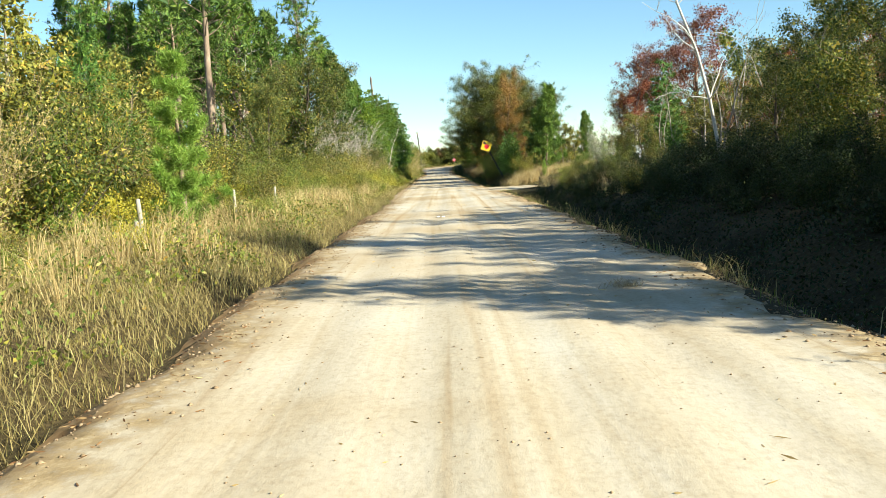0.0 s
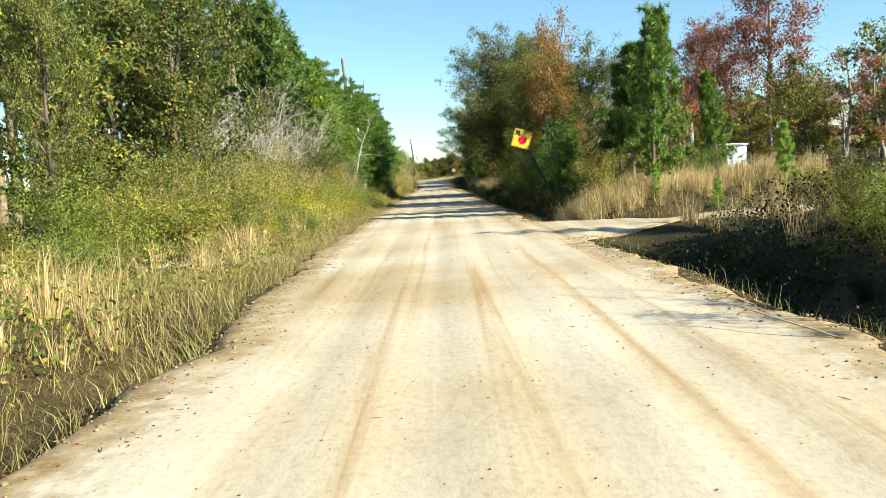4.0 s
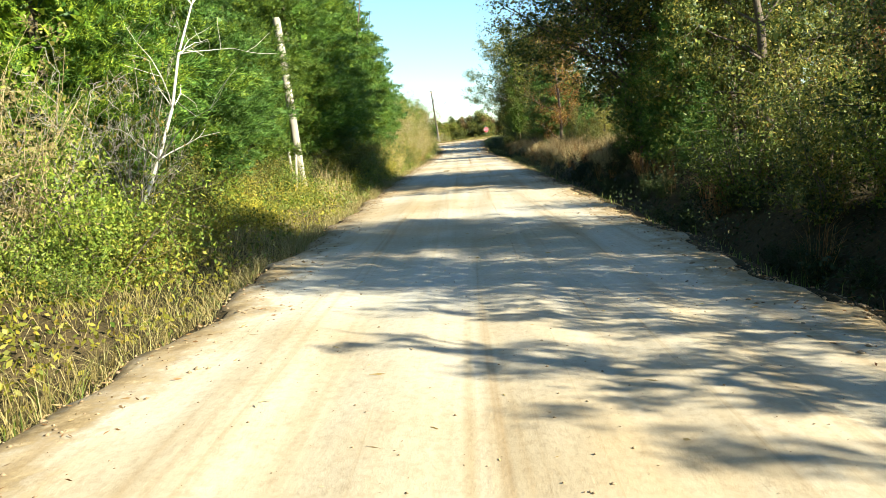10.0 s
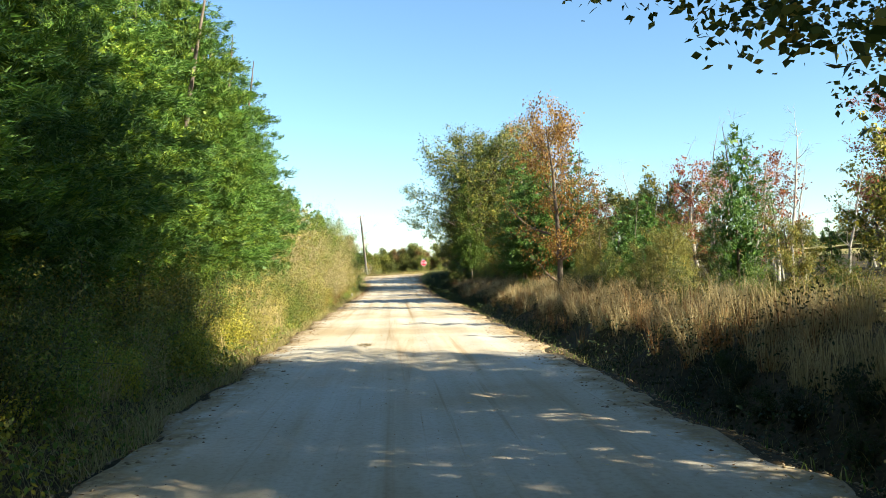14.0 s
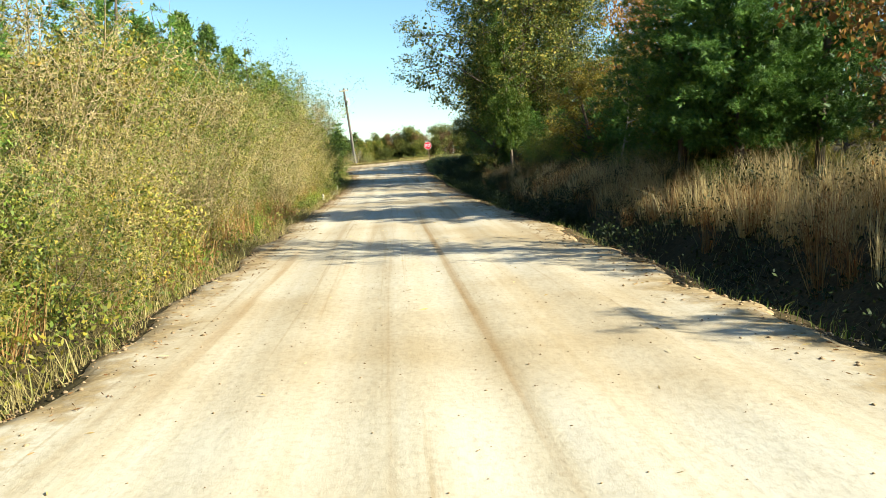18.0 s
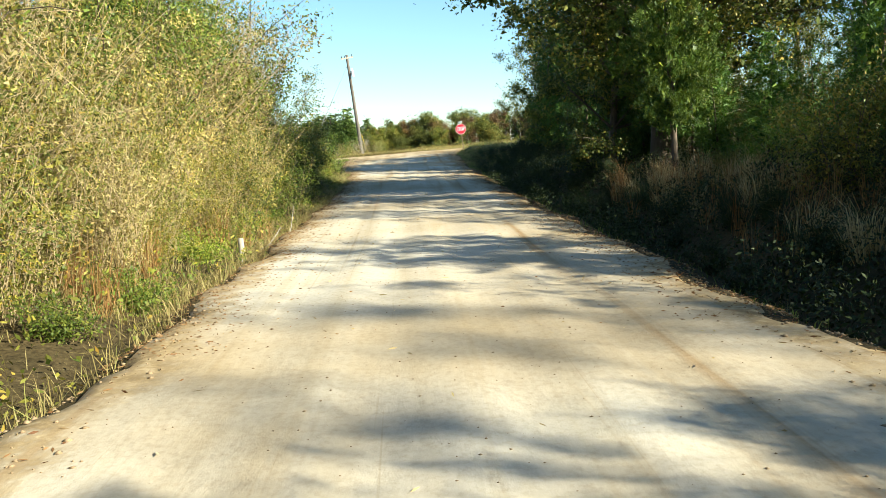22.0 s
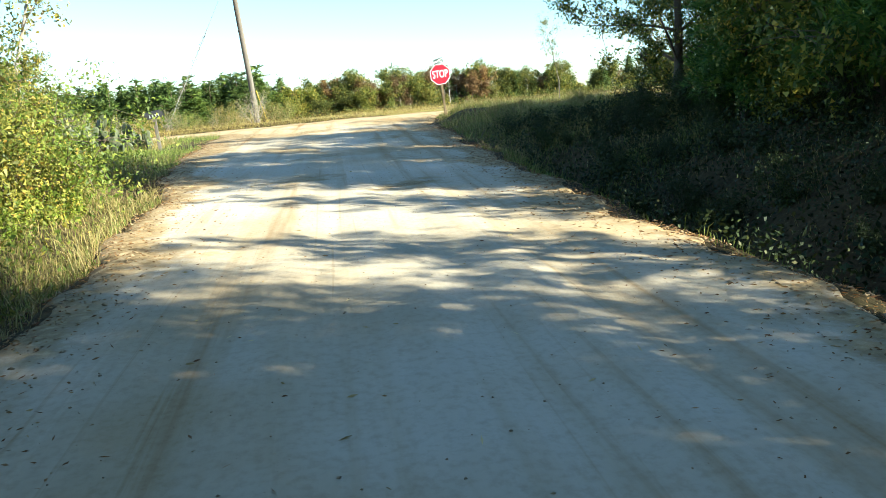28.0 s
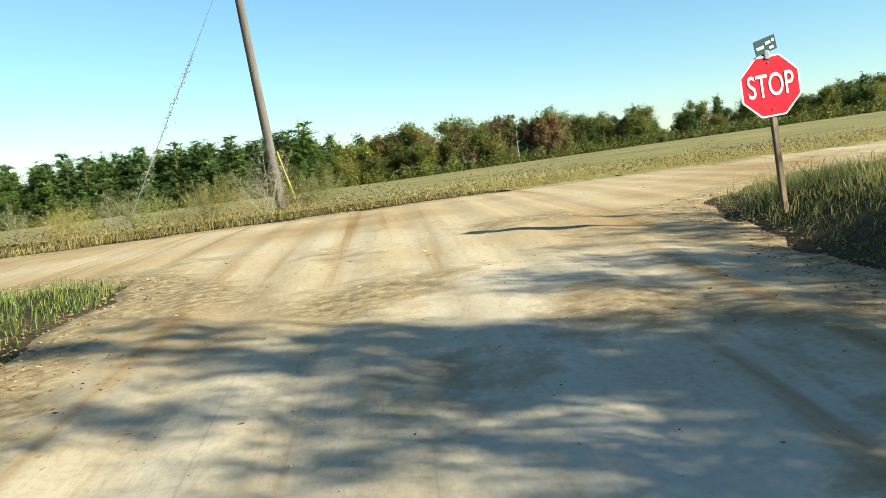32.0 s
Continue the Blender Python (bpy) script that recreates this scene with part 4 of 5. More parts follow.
def warning_sign(x, y, z, lean):
    """The diamond is centred at x, y, z; its post runs down to the ground on the lean."""
    e = holder("stop_ahead_sign", "yellow diamond warning sign with a red octagon, leaning far over", "road sign")
    e.matrix_basis = pose(x, y, z, 0, lean, 0)
    d = 0.70 / math.sqrt(2)
    dia = [(0, d), (-d, 0), (0, -d), (d, 0)]
    scaled = lambda k: [(a * k, b * k) for a, b in dia]  # noqa: E731
    panel = part("panel", solid("panel", M["signyellow"], plate(dia, 0.003)), e)
    border = part("border", solid("border", M["black"], ring(scaled(0.955), scaled(0.915), 0.003)), panel, "black border line")
    border.location = (0, -0.002, 0)
    disc = part("octagon", solid("octagon", M["signred"], plate(octagon(0.165), 0.002)), panel, "red octagon")
    disc.location = (0, -0.003, -0.05)
    arrow = part("arrow", solid("arrow", M["black"], plate([(0, 0.42), (-0.15, 0.25), (-0.055, 0.25), (-0.055, 0.145), (0.055, 0.145), (0.055, 0.25), (0.15, 0.25)], 0.002)), panel, "black arrow pointing up")
    arrow.location = (0, -0.003, 0.0)
    for dz in (-0.43, 0.18):
        bolt(panel, 0, dz)
    post = part("post", channel_post(3.15, M["black"]), e, "dark steel channel post")
    post.location = (0, 0.006, -2.85)


def utility_pole(x, y, top, base_x):
    z = float(ground_z(np.array(base_x), np.array(y)))
    e = holder("utility_pole", "weathered wooden utility pole leaning slightly with a crossarm", "utility pole")
    h = math.hypot(top - z, x - base_x)
    e.matrix_basis = pose(base_x, y, z - 0.3, 0, math.degrees(math.atan2(x - base_x, top - z)), 0)
    h += 0.3
    part("pole", tubes("pole", [[(0, 0, 0, 0.17), (0.01, 0, h * 0.3, 0.155), (0, 0.01, h * 0.7, 0.135), (0, 0, h, 0.115)]], M["poledark"], 12), e)
    arm = part("crossarm", solid("crossarm", M["wood"], lambda bm: box(bm, (1.15, 0.10, 0.12)), 0.008), e)
    arm.matrix_basis = pose(0, -0.14, h - 0.30, 0, -4, 20)
    for dx in (-0.5, -0.2, 0.5):
        ins = part("insulator", solid("insulator", M["black"], lambda bm: [rod(bm, 0.05 - 0.008 * k, 0.03, 0.05, pose(0, 0, 0.03 + 0.045 * k)) for k in range(4)]), arm)
        ins.location = (dx, 0, 0.06)
    can = part("transformer", solid("transformer", M["white"], lambda bm: [rod(bm, 0.13, 0.13, 0.55), rod(bm, 0.14, 0.12, 0.05, pose(0, 0, 0.30)), rod(bm, 0.025, 0.015, 0.2, pose(0.05, 0, 0.42)), rod(bm, 0.025, 0.015, 0.2, pose(-0.05, 0, 0.42))]), e, "pale grey transformer can")
    can.location = (0.28, -0.05, h - 1.75)
    fuse = part("fuse_cutout", solid("fuse_cutout", M["black"], lambda bm: [box(bm, (0.09, 0.12, 0.5)), rod(bm, 0.03, 0.03, 0.3, pose(0.08, 0, 0.1, 0, 25, 0))], 0.01), e, "dark fuse bracket")
    fuse.location = (0.02, -0.16, h - 1.95)
    guard = part("guy_guard", solid("guy_guard", M["yellow_plastic"], lambda bm: rod(bm, 0.025, 0.025, 2.2)), e, "yellow plastic guy guard")
    guard.matrix_basis = pose(0.42, -0.1, 1.3, 0, -10, 0)
    return e


def guy_wire(foot, top):
    e = holder("guy_wire", "guy wire wound with dry climbing vine", "cable")
    foot, top = np.array(foot), np.array(top)
    part("wire", tubes("wire", [[(*foot, 0.012), (*(foot * 0.5 + top * 0.5), 0.012), (*top, 0.012)]], M["steel"], 6), e)
    n = 900
    t = rng.uniform(0, 0.72, n) ** 1.25
    p = foot + (top - foot) * t[:, None] + rng.normal(size=(n, 3)) * (0.16 * (0.85 - t))[:, None]
    part("vine", leaves("vine", p, rng.normal(size=(n, 3)), rng.uniform(0.05, 0.11, n), rng.uniform(0.015, 0.035, n), M["twigs"]), e, "dry tan vine leaves")


def wooden_post(x, y, h, r=0.06, lean=(0, 0), label="grey weathered wooden fence post", name="fence_post", mat="wood"):
    z = float(ground_z(np.array(x), np.array(y)))
    me = tubes(name, [[(0, 0, -0.3, r), (0.01, 0, h * 0.4, r * 0.97), (0, 0.01, h * 0.985, r * 0.9), (0, 0.01, h, r * 0.62), (0.0, 0.01, h + 0.004, 0.004)]], M[mat], 9)
    ob = tagged(new(name, me), label, "post", group="roadside posts")
    ob.matrix_basis = pose(x, y, z, lean[0], lean[1], rng.uniform(0, 90))
    return ob


def mailbox(x, y):
    z = float(ground_z(np.array(x), np.array(y)))
    e = holder("mailbox", "black metal mailbox on a leaning brown wooden post", "mailbox")
    e.matrix_basis = pose(x, y, z, 0, -4, 0)
    part("post", solid("post", M["poledark"], lambda bm: box(bm, (0.09, 0.09, 1.25), pose(0, 0, 0.42)), 0.008), e)

    def shell(bm):
        prof = [(-0.085, 0.0), (0.085, 0.0), (0.085, 0.13)] + [(0.085 * math.cos(a), 0.13 + 0.085 * math.sin(a)) for a in (0.4, 0.8, 1.2, 1.57, 1.94, 2.34, 2.74)] + [(-0.085, 0.13)]
        f = bm.faces.new([bm.verts.new((-0.26, a, b)) for a, b in prof])
        ex = bmesh.ops.extrude_face_region(bm, geom=[f])
        bmesh.ops.translate(bm, vec=(0.52, 0, 0), verts=[v for v in ex["geom"] if isinstance(v, bmesh.types.BMVert)])
    body = part("body", solid("body", M["black"], shell), e)
    body.matrix_basis = pose(0.02, 0, 1.02, 0, -8, 12)
    door = part("door", solid("door", M["black"], lambda bm: box(bm, (0.012, 0.18, 0.20)), 0.004), body)
    door.location = (0.268, 0, 0.10)
    for i in range(4):
        b = part("bar", solid("bar", M["steel"], lambda bm: box(bm, (0.035, 0.003, 0.085))), body, "pale number bar")
        b.location = (-0.13 + 0.085 * i, -0.088, 0.075)
    flag = part("flag", solid("flag", M["signred"], lambda bm: box(bm, (0.03, 0.004, 0.16)), 0.001), body, "red signal flag")
    flag.location = (0.14, 0.092, 0.12)


def cactus(x, y, pads, h):
    z = float(ground_z(np.array(x), np.array(y)))
    e = holder("prickly_pear", "prickly pear cactus with flat grey-green pads", "cactus")
    e.matrix_basis = pose(x, y, z, 0, 0, rng.uniform(0, 360))

    def pad(bm):
        bmesh.ops.create_uvsphere(bm, u_segments=10, v_segments=8, radius=1.0, matrix=pose(0, 0, 0.16) @ Matrix.Diagonal((0.12, 0.022, 0.18, 1)))
    me = solid("pad", M["cactus"], pad)
    me.shade_smooth()
    spots = [(rng.uniform(-0.6, 0.6), rng.uniform(-0.4, 0.4), 0.0, rng.uniform(-30, 30)) for _ in range(pads // 2)]
    for i in range(pads):
        px, py, pz, tilt = spots[int(rng.integers(len(spots)))]
        s = rng.uniform(0.8, 1.25)
        ob = part("pad", me, e)
        ob.matrix_basis = pose(px, py, pz, rng.uniform(-12, 12), tilt, rng.uniform(0, 180)) @ Matrix.Diagonal((s, s, s, 1))
        if pz < h - 0.3:
            spots.append((px + 0.28 * s * math.sin(radians(tilt)) + rng.uniform(-0.05, 0.05), py + rng.uniform(-0.05, 0.05), pz + 0.27 * s, tilt + rng.uniform(-35, 35)))


def stick(x, y, length, r, tilt, turn, mat="wood", label="pale broken branch lying at the road edge"):
    z = float(ground_z(np.array(x), np.array(y)))
    me = tubes("fallen_branch", [wander((0, 0, 0), (1, 0, 0), length, r, r * 0.45, 5, 0.08)], M[mat], 6)
    tagged(new("fallen_branch", me), label, "branch").matrix_basis = pose(x, y, z + r, 0, -tilt, turn)


M["yellow_plastic"] = plain("yellow_plastic", [(0.3, (0.55, 0.36, 0.03)), (0.7, (0.68, 0.46, 0.05))], 3.0, 0.5, 0)
stop_sign(3.12, 188.5, 3.12)
warning_sign(3.32, 59.0, 2.89, -26.0)
utility_pole(-5.75, 206.7, 10.8, -4.95)
guy_wire((-10.3, 206.7, 1.2), (-5.70, 206.7, 10.0))
tall = wooden_post(-5.5, 88.0, 5.4, 0.13, (0, -4.5), "grey weathered pole standing among cedars", "old_pole")
tall = wooden_post(-8.0, 107.6, 13.4, 0.14, (0, -3.5), "dark leaning wooden pole above the trees", "old_pole", "poledark")
for x, y, h, ln in ((-5.6, 21.6, 0.95, 1), (-5.45, 14.5, 1.0, -2), (-5.65, 14.7, 0.6, 3), (-5.75, 27.5, 0.9, 2), (-5.7, 8.0, 0.9, -3), (-5.9, 62.6, 1.1, 8), (-5.6, 69.7, 1.15, 3), (-5.4, 64.3, 1.0, -6), (-5.35, 86.2, 1.2, 4), (-5.6, 87.1, 1.3, -3)):
    wooden_post(x, y, h, 0.042, (rng.uniform(-3, 3), ln))
wooden_post(-3.95, 145.5, 0.42, 0.055, (0, 2), "pale broken stump of a post in weeds", "broken_post", "wood")
stick(-3.9, 146.1, 0.5, 0.018, 18, -25)
stick(-3.75, 147.2, 0.45, 0.014, 40, 40)
stick(-3.55, 148.6, 0.7, 0.012, 45, 60)
stick(3.4, 33.5, 1.6, 0.012, 8, 150)
stick(3.6, 52.6, 0.6, 0.010, 25, 200, "twigs")
scrap = solid("paper_scrap", M["white"], lambda bm: bmesh.ops.create_grid(bm, x_segments=6, y_segments=4, size=0.5))
for v in scrap.vertices:
    v.co = (v.co.x * 0.30, v.co.y * 0.16, 0.018 + 0.014 * math.sin(v.co.x * 9) * math.cos(v.co.y * 7))
tagged(new("paper_scrap", scrap), "crumpled white paper scrap lying on the sand", "litter").matrix_basis = pose(-0.1, 23.9, float(road_z(np.array(-0.1), np.array(23.9))), 0, 0, 25)
for x, y, r in ((-1.31, 102.8, 0.16), (2.04, 9.2, 0.20)):
    n = 150
    a = rng.uniform(0, 6.283, n)
    base = np.stack([0.5 * r * rng.normal(size=n), 0.35 * r * rng.normal(size=n), np.full(n, 0.0)], -1)
    me = blades("dry_grass_clump", base, np.stack([1.6 * np.cos(a), 1.6 * np.sin(a), np.full(n, -1.2)], -1), rng.uniform(0.5, 1.2, n) * r, 0.006, M["straw"])
    tagged(new("dry_grass_clump", me), "torn clump of dry grass lying on the road", "grass").matrix_basis = pose(x, y, float(road_z(np.array(x), np.array(y))) + 0.005, 0, 0, 0)
mailbox(-6.15, 184.7)
for x, y, p_, h in ((-7.0, 185.6, 44, 1.25), (-7.8, 185.2, 46, 1.35), (-8.7, 185.0, 44, 1.3), (-7.4, 186.4, 40, 1.3), (-8.2, 186.2, 40, 1.2)):
    cactus(x, y, p_, h)


def white_chest(x, y):
    z = float(ground_z(np.array(x), np.array(y)))
    e = holder("utility_box", "white metal utility box with a low pitched lid in dry grass", "utility box")
    e.matrix_basis = pose(x, y, z, 0, 0, 12)
    part("body", solid("body", M["white"], lambda bm: box(bm, (1.5, 0.9, 1.5), pose(0, 0, 0.75)), 0.02), e)
    lid = part("lid", solid("lid", M["white"], lambda bm: box(bm, (1.7, 1.1, 0.10)), 0.02), e)
    lid.matrix_basis = pose(0, 0, 1.57, 4, 0, 0)


white_chest(20.6, 84.0)

# ---- planting ----
def glade(x, y):
    """The open glade in front of the lone tall pine."""
    return x < -7.5 and y < 51 and (abs(x + 0.277 * y) < 2.8 or -2.6 < x + 0.514 * (y - 24) < 2.4)


def row(kind, y0, y1, x0, x1, gap, s0, s1):
    y = y0
    while y < y1:
        k = kind[int(rng.integers(len(kind)))] if isinstance(kind, (list, tuple)) else kind
        x, s = rng.uniform(x0, x1), rng.uniform(s0, s1)
        if k == "nearcedar" and 84.5 < y < 91:
            x -= 1.2
        if 4.6 < x < 12 and (118 < y < 125 or 130 < y < 138 or 147.5 < y < 152.5):
            s *= 0.5
        if not glade(x, y) or "shrub" in k:
            plant(k, x, y, s)
        y += gap * rng.uniform(0.65, 1.4)


# singled-out plants: kind, x, y, scale, height scale
for k, x, y, s, sz in (
    ("tallpine", -14.4, 52.1, 1.35, 1.35), ("birch", -12.9, 53.3, 1.3, 1.3), ("sparse", -6.8, 175.2, 1.0, 0.9), ("sparse", -7.6, 178, 0.8, 0.8), ("oak", 7.2, 171.0, 1.0, 1.05), ("cedar", 7.4, 172.6, 1.1, 1.2), ("oak", 10.6, 173, 0.9, 0.9), ("oak_b", 13.0, 179.5, 0.85, 0.85), ("oak_b", 11.0, 176.0, 0.8, 0.82), ("oak_b", 14.5, 175.0, 1.0, 1.0), ("oak_b", 16.5, 181.0, 0.9, 0.9), ("sparse", 8.8, 182.0, 0.9, 0.95), ("olive", 9.8, 180.0, 0.6, 0.62), ("pine", 6.9, 53.6, 0.62, 0.85), ("red", 32, 134, 1.6, 1.5), ("red", 36.5, 118, 1.6, 1.75), ("red", 33, 126, 1.5, 1.5), ("red", 28.5, 118, 1.3, 1.3), ("orange", 27.0, 120, 1.3, 1.6), ("cedar", 8.6, 4.5, 0.8, 1.15), ("oak", 9.0, 10.5, 0.55, 0.95), ("youngpine", -6.3, 19.6, 1.0, 1.0), ("youngpine", -7.6, 16.0, 0.45, 0.4), ("youngpine", 10.5, 52, 0.4, 0.45), ("youngpine", 8.0, 50.8, 0.25, 0.22), ("youngpine", 6.6, 52.2, 0.25, 0.25),
    ("pine", 10.8, 58.6, 0.7, 0.7), ("lowoak", 6.7, 68.6, 1.0, 0.92), ("orange", 5.5, 68.0, 0.62, 0.86), ("cedar", 5.4, 61.4, 0.6, 0.6), ("olive", 7.2, 59.4, 0.5, 0.6),
    ("bigbush", -7.6, 69.2, 1.35, 1.4), ("bigbush", -9.2, 67.2, 1.1, 1.15), ("shrub", -7.2, 67.0, 1.1, 1.2), ("barebush", -6.4, 73.5, 0.9, 1.1), ("barebush", -5.4, 74.8, 0.6, 1.1), ("lowoak", -7.0, 66.4, 0.48, 0.40), ("lowoak", -8.6, 64.6, 0.45, 0.36),
    ("oak", 7.6, 84.0, 0.95, 0.9), ("lowoak", 6.2, 86.0, 0.95, 1.05), ("heroak", 5.6, 89.9, 1.5, 1.2), ("heroak", 7.2, 90.6, 1.0, 1.15), ("oak", 9.6, 91.5, 0.7, 0.75), ("oak", 7.4, 85.4, 1.05, 1.1), ("oak", 8.0, 88.0, 0.8, 0.85), ("oak", 10.8, 90.0, 0.7, 0.75), ("cedar", 8.8, 94.0, 0.5, 0.55), ("olive", 7.4, 93.0, 0.55, 0.6), ("cedar", 8.2, 105.0, 0.65, 0.65), ("olive", 7.4, 107.5, 0.6, 0.6), ("olive", 7.6, 109, 0.6, 0.6),
    ("cedar", 7.0, 111.5, 0.7, 0.8), ("olive", 7.4, 115.6, 0.65, 0.75), ("nearcedar", 6.8, 125.8, 1.2, 1.12), ("nearcedar", 8.4, 125.4, 1.1, 1.15), ("olive", 7.4, 118.4, 0.5, 0.62), ("orange", 6.2, 117.8, 0.75, 0.78), ("olive", 7.2, 117.5, 0.6, 0.65), ("nearcedar", 7.9, 128.0, 1.1, 1.15), ("olive", 7.6, 138.4, 0.5, 0.5), ("orange", 8.6, 138.0, 0.6, 0.65), ("nearcedar", 8.0, 137.6, 0.75, 0.75), ("olive", 7.2, 150.0, 0.5, 0.5), ("oak", 7.4, 168.6, 0.8, 1.2), ("heroak", 8.2, 156.2, 0.8, 1.1), ("yellowshrub", -5.0, 55.5, 0.8, 0.95), ("yellowshrub", -5.7, 57.0, 0.9, 1.05), ("yellowshrub", -4.5, 58.2, 0.6, 0.75), ("yellowshrub", -5.2, 60.0, 0.75, 0.85), ("cedar", 6.6, 170.0, 0.9, 1.55), ("oak", 5.4, 156.5, 0.8, 0.78), ("cedar", 6.9, 155.6, 0.9, 1.15), ("oak", 6.4, 160, 0.6, 0.6),
):
    plant(k, x, y, s, sz)
plant("birch", -5.5, 74.6, 0.62, 0.62, tilt=(-4, 22))
plant("birch", 8.0, 22.6, 1.0, 1.05, turn=0, tilt=(0, -10))
for x, y, s in ((-4.6, 56.4, 0.8), (-5.0, 58.8, 0.95), (-4.4, 61.2, 0.75), (-5.4, 62.5, 0.9), (-4.5, 96, 0.6), (-4.3, 99, 0.7), (-4.6, 103, 0.65)):
    plant("yellowshrub", x, y, s)
for k, x, y, s, sz in (("lowoak", 6.8, 71.5, 0.9, 0.9), ("oak", 7.6, 69.6, 0.7, 0.75), ("lowoak", 6.6, 92.4, 0.75, 0.9), ("oak", 10.6, 92.4, 0.7, 0.7), ("nearcedar", 6.3, 127.8, 1.05, 1.05), ("lowoak", 7.6, 130.4, 0.6, 0.65), ("oak", 7.6, 172.4, 0.9, 0.85), ("oak", 8.6, 175.6, 0.85, 0.85), ("cedar", 6.8, 174.4, 1.1, 1.05), ("oak", 7.4, 178.4, 0.75, 0.72), ("cedar", 9.2, 178.0, 1.0, 1.1), ("oak", 10.2, 180.6, 0.8, 0.8)):
    plant(k, x, y, s, sz)
plant("whiteshrub", 6.6, 33.4, 0.75, 0.9)
plant("darkshrub", 5.7, 31.0, 0.5, 0.5)
plant("darkshrub", 6.3, 31.2, 0.5, 0.55)

# left side, from the start of the way on
row(["olive_b", "olive", "bare", "thicket"], -8, 36, -13, -9.5, 1.5, 0.7, 1.0)
row(["thicket", "shrub", "thicket"], 4, 42, -11, -9.0, 1.2, 1.1, 1.5)
row(["oak_b", "olive_b", "bare", "olive_b"], -8, 56, -22, -14, 1.8, 0.9, 1.25)
row(["shrub", "shrub", "yellowshrub"], -6, 38, -9.0, -7.4, 1.5, 0.7, 1.15)
row(["cedar", "juniper", "oak"], 24, 38, -11, -8.5, 2.2, 0.6, 0.95)
row(["oak_b", "olive", "cedar", "oak"], 38, 60, -12.5, -9.8, 1.3, 0.9, 1.2)
row(["shrub", "greenshrub"], 38, 62, -9.8, -8, 1.8, 0.8, 1.1)
row(["yellowshrub", "briar", "shrub", "briar", "thicket"], 46, 72, -7.4, -5.6, 0.6, 0.7, 1.05)
row(["yellowshrub", "briar", "briar", "shrub", "greenshrub"], 47, 78, -5.6, -4.4, 0.55, 0.5, 0.78)
row(["briar", "greenshrub", "shrub"], 30, 47, -8.0, -6.2, 0.9, 0.5, 0.8)
row(["briar", "greenshrub", "briar", "yellowshrub"], -2, 34, -7.4, -5.2, 1.0, 0.35, 0.6)
row(["tallpine"], 60, 112, -34, -13, 0.8, 0.85, 1.1)
row(["tallpine", "fullpine"], 112, 140, -34, -19, 1.1, 0.6, 0.8)
row(["fullpine"], 76, 100, -11.4, -9.2, 1.2, 1.1, 1.35)
row(["fullpine", "fullpine", "cedar"], 98, 112, -12.5, -9.6, 1.7, 0.95, 1.2)
row(["fullpine", "cedar_b"], 112, 150, -15, -11.5, 3.0, 0.55, 0.75)
row("nearcedar", 75, 91, -7.3, -6.3, 1.5, 1.0, 1.3)
row("nearcedar", 91.5, 119, -7.2, -6.2, 1.5, 1.2, 1.42)
row(["cedar_b", "cedar_b"], 76, 112, -10.5, -8.5, 2.2, 1.15, 1.45)
row(["greenshrub", "yellowshrub", "greenshrub"], 76, 92, -5.2, -4.3, 0.8, 0.35, 0.5)
row(["shrub", "briar", "darkshrub", "briar"], 76, 100, -7.0, -5.9, 0.7, 0.55, 0.85)
row(["shrub", "yellowshrub", "shrub", "thicket", "greenshrub"], 92, 120, -5.6, -4.3, 0.5, 0.45, 0.72)
row(["thicket"], 116, 152, -5.8, -5.0, 1.3, 0.75, 1.0)
row(["thicket"], 118, 152, -7.6, -6.2, 1.0, 1.15, 1.45)
row(["olive", "oak", "olive"], 119, 153, -6.6, -5.5, 1.7, 0.36, 0.5)
row(["cedar", "olive", "cedar", "bare"], 112, 165, -12, -9.0, 2.2, 0.85, 1.1)
row(["greenshrub"], 112, 152, -4.9, -4.3, 2.6, 0.4, 0.7)
row(["shrub", "greenshrub", "thicket", "shrub"], 147, 156, -5.2, -4.3, 0.8, 0.55, 0.8)
row(["darkshrub", "shrub"], 155.5, 163, -5.0, -4.2, 1.0, 0.7, 0.95)
row(["darkshrub", "cedar", "juniper"], 152, 164, -7.2, -5.4, 1.6, 0.6, 0.75)
row(["bare", "cedar_b", "olive_b"], 162, 180, -13, -8.5, 1.6, 0.55, 0.8)
row(["juniper", "olive", "shrub", "shrub"], 162, 177, -7.6, -6.4, 1.3, 0.5, 0.62)
row(["greenshrub"], 163, 173, -6.0, -5.0, 1.2, 0.6, 0.9)
row(["briar", "shrub", "briar"], 161.5, 172, -6.6, -5.2, 0.7, 0.75, 1.05)
row(["bare", "shrub", "barebush"], 182, 189, -16, -10.5, 1.2, 0.4, 0.6)

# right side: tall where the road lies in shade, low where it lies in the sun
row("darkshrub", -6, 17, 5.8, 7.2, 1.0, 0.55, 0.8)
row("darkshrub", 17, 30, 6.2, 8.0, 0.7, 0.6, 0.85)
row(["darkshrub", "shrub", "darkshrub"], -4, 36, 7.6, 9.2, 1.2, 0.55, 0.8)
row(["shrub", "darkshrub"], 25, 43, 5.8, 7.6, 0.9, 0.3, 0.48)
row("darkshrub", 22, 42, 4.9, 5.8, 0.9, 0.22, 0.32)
row(["oak", "cedar", "oak"], 4, 12, 7.8, 9.2, 1.8, 0.46, 0.56)
row(["olive", "oak", "cedar", "shrub"], 12, 25, 8.0, 9.4, 1.8, 0.33, 0.42)
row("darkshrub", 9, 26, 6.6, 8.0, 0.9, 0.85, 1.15)
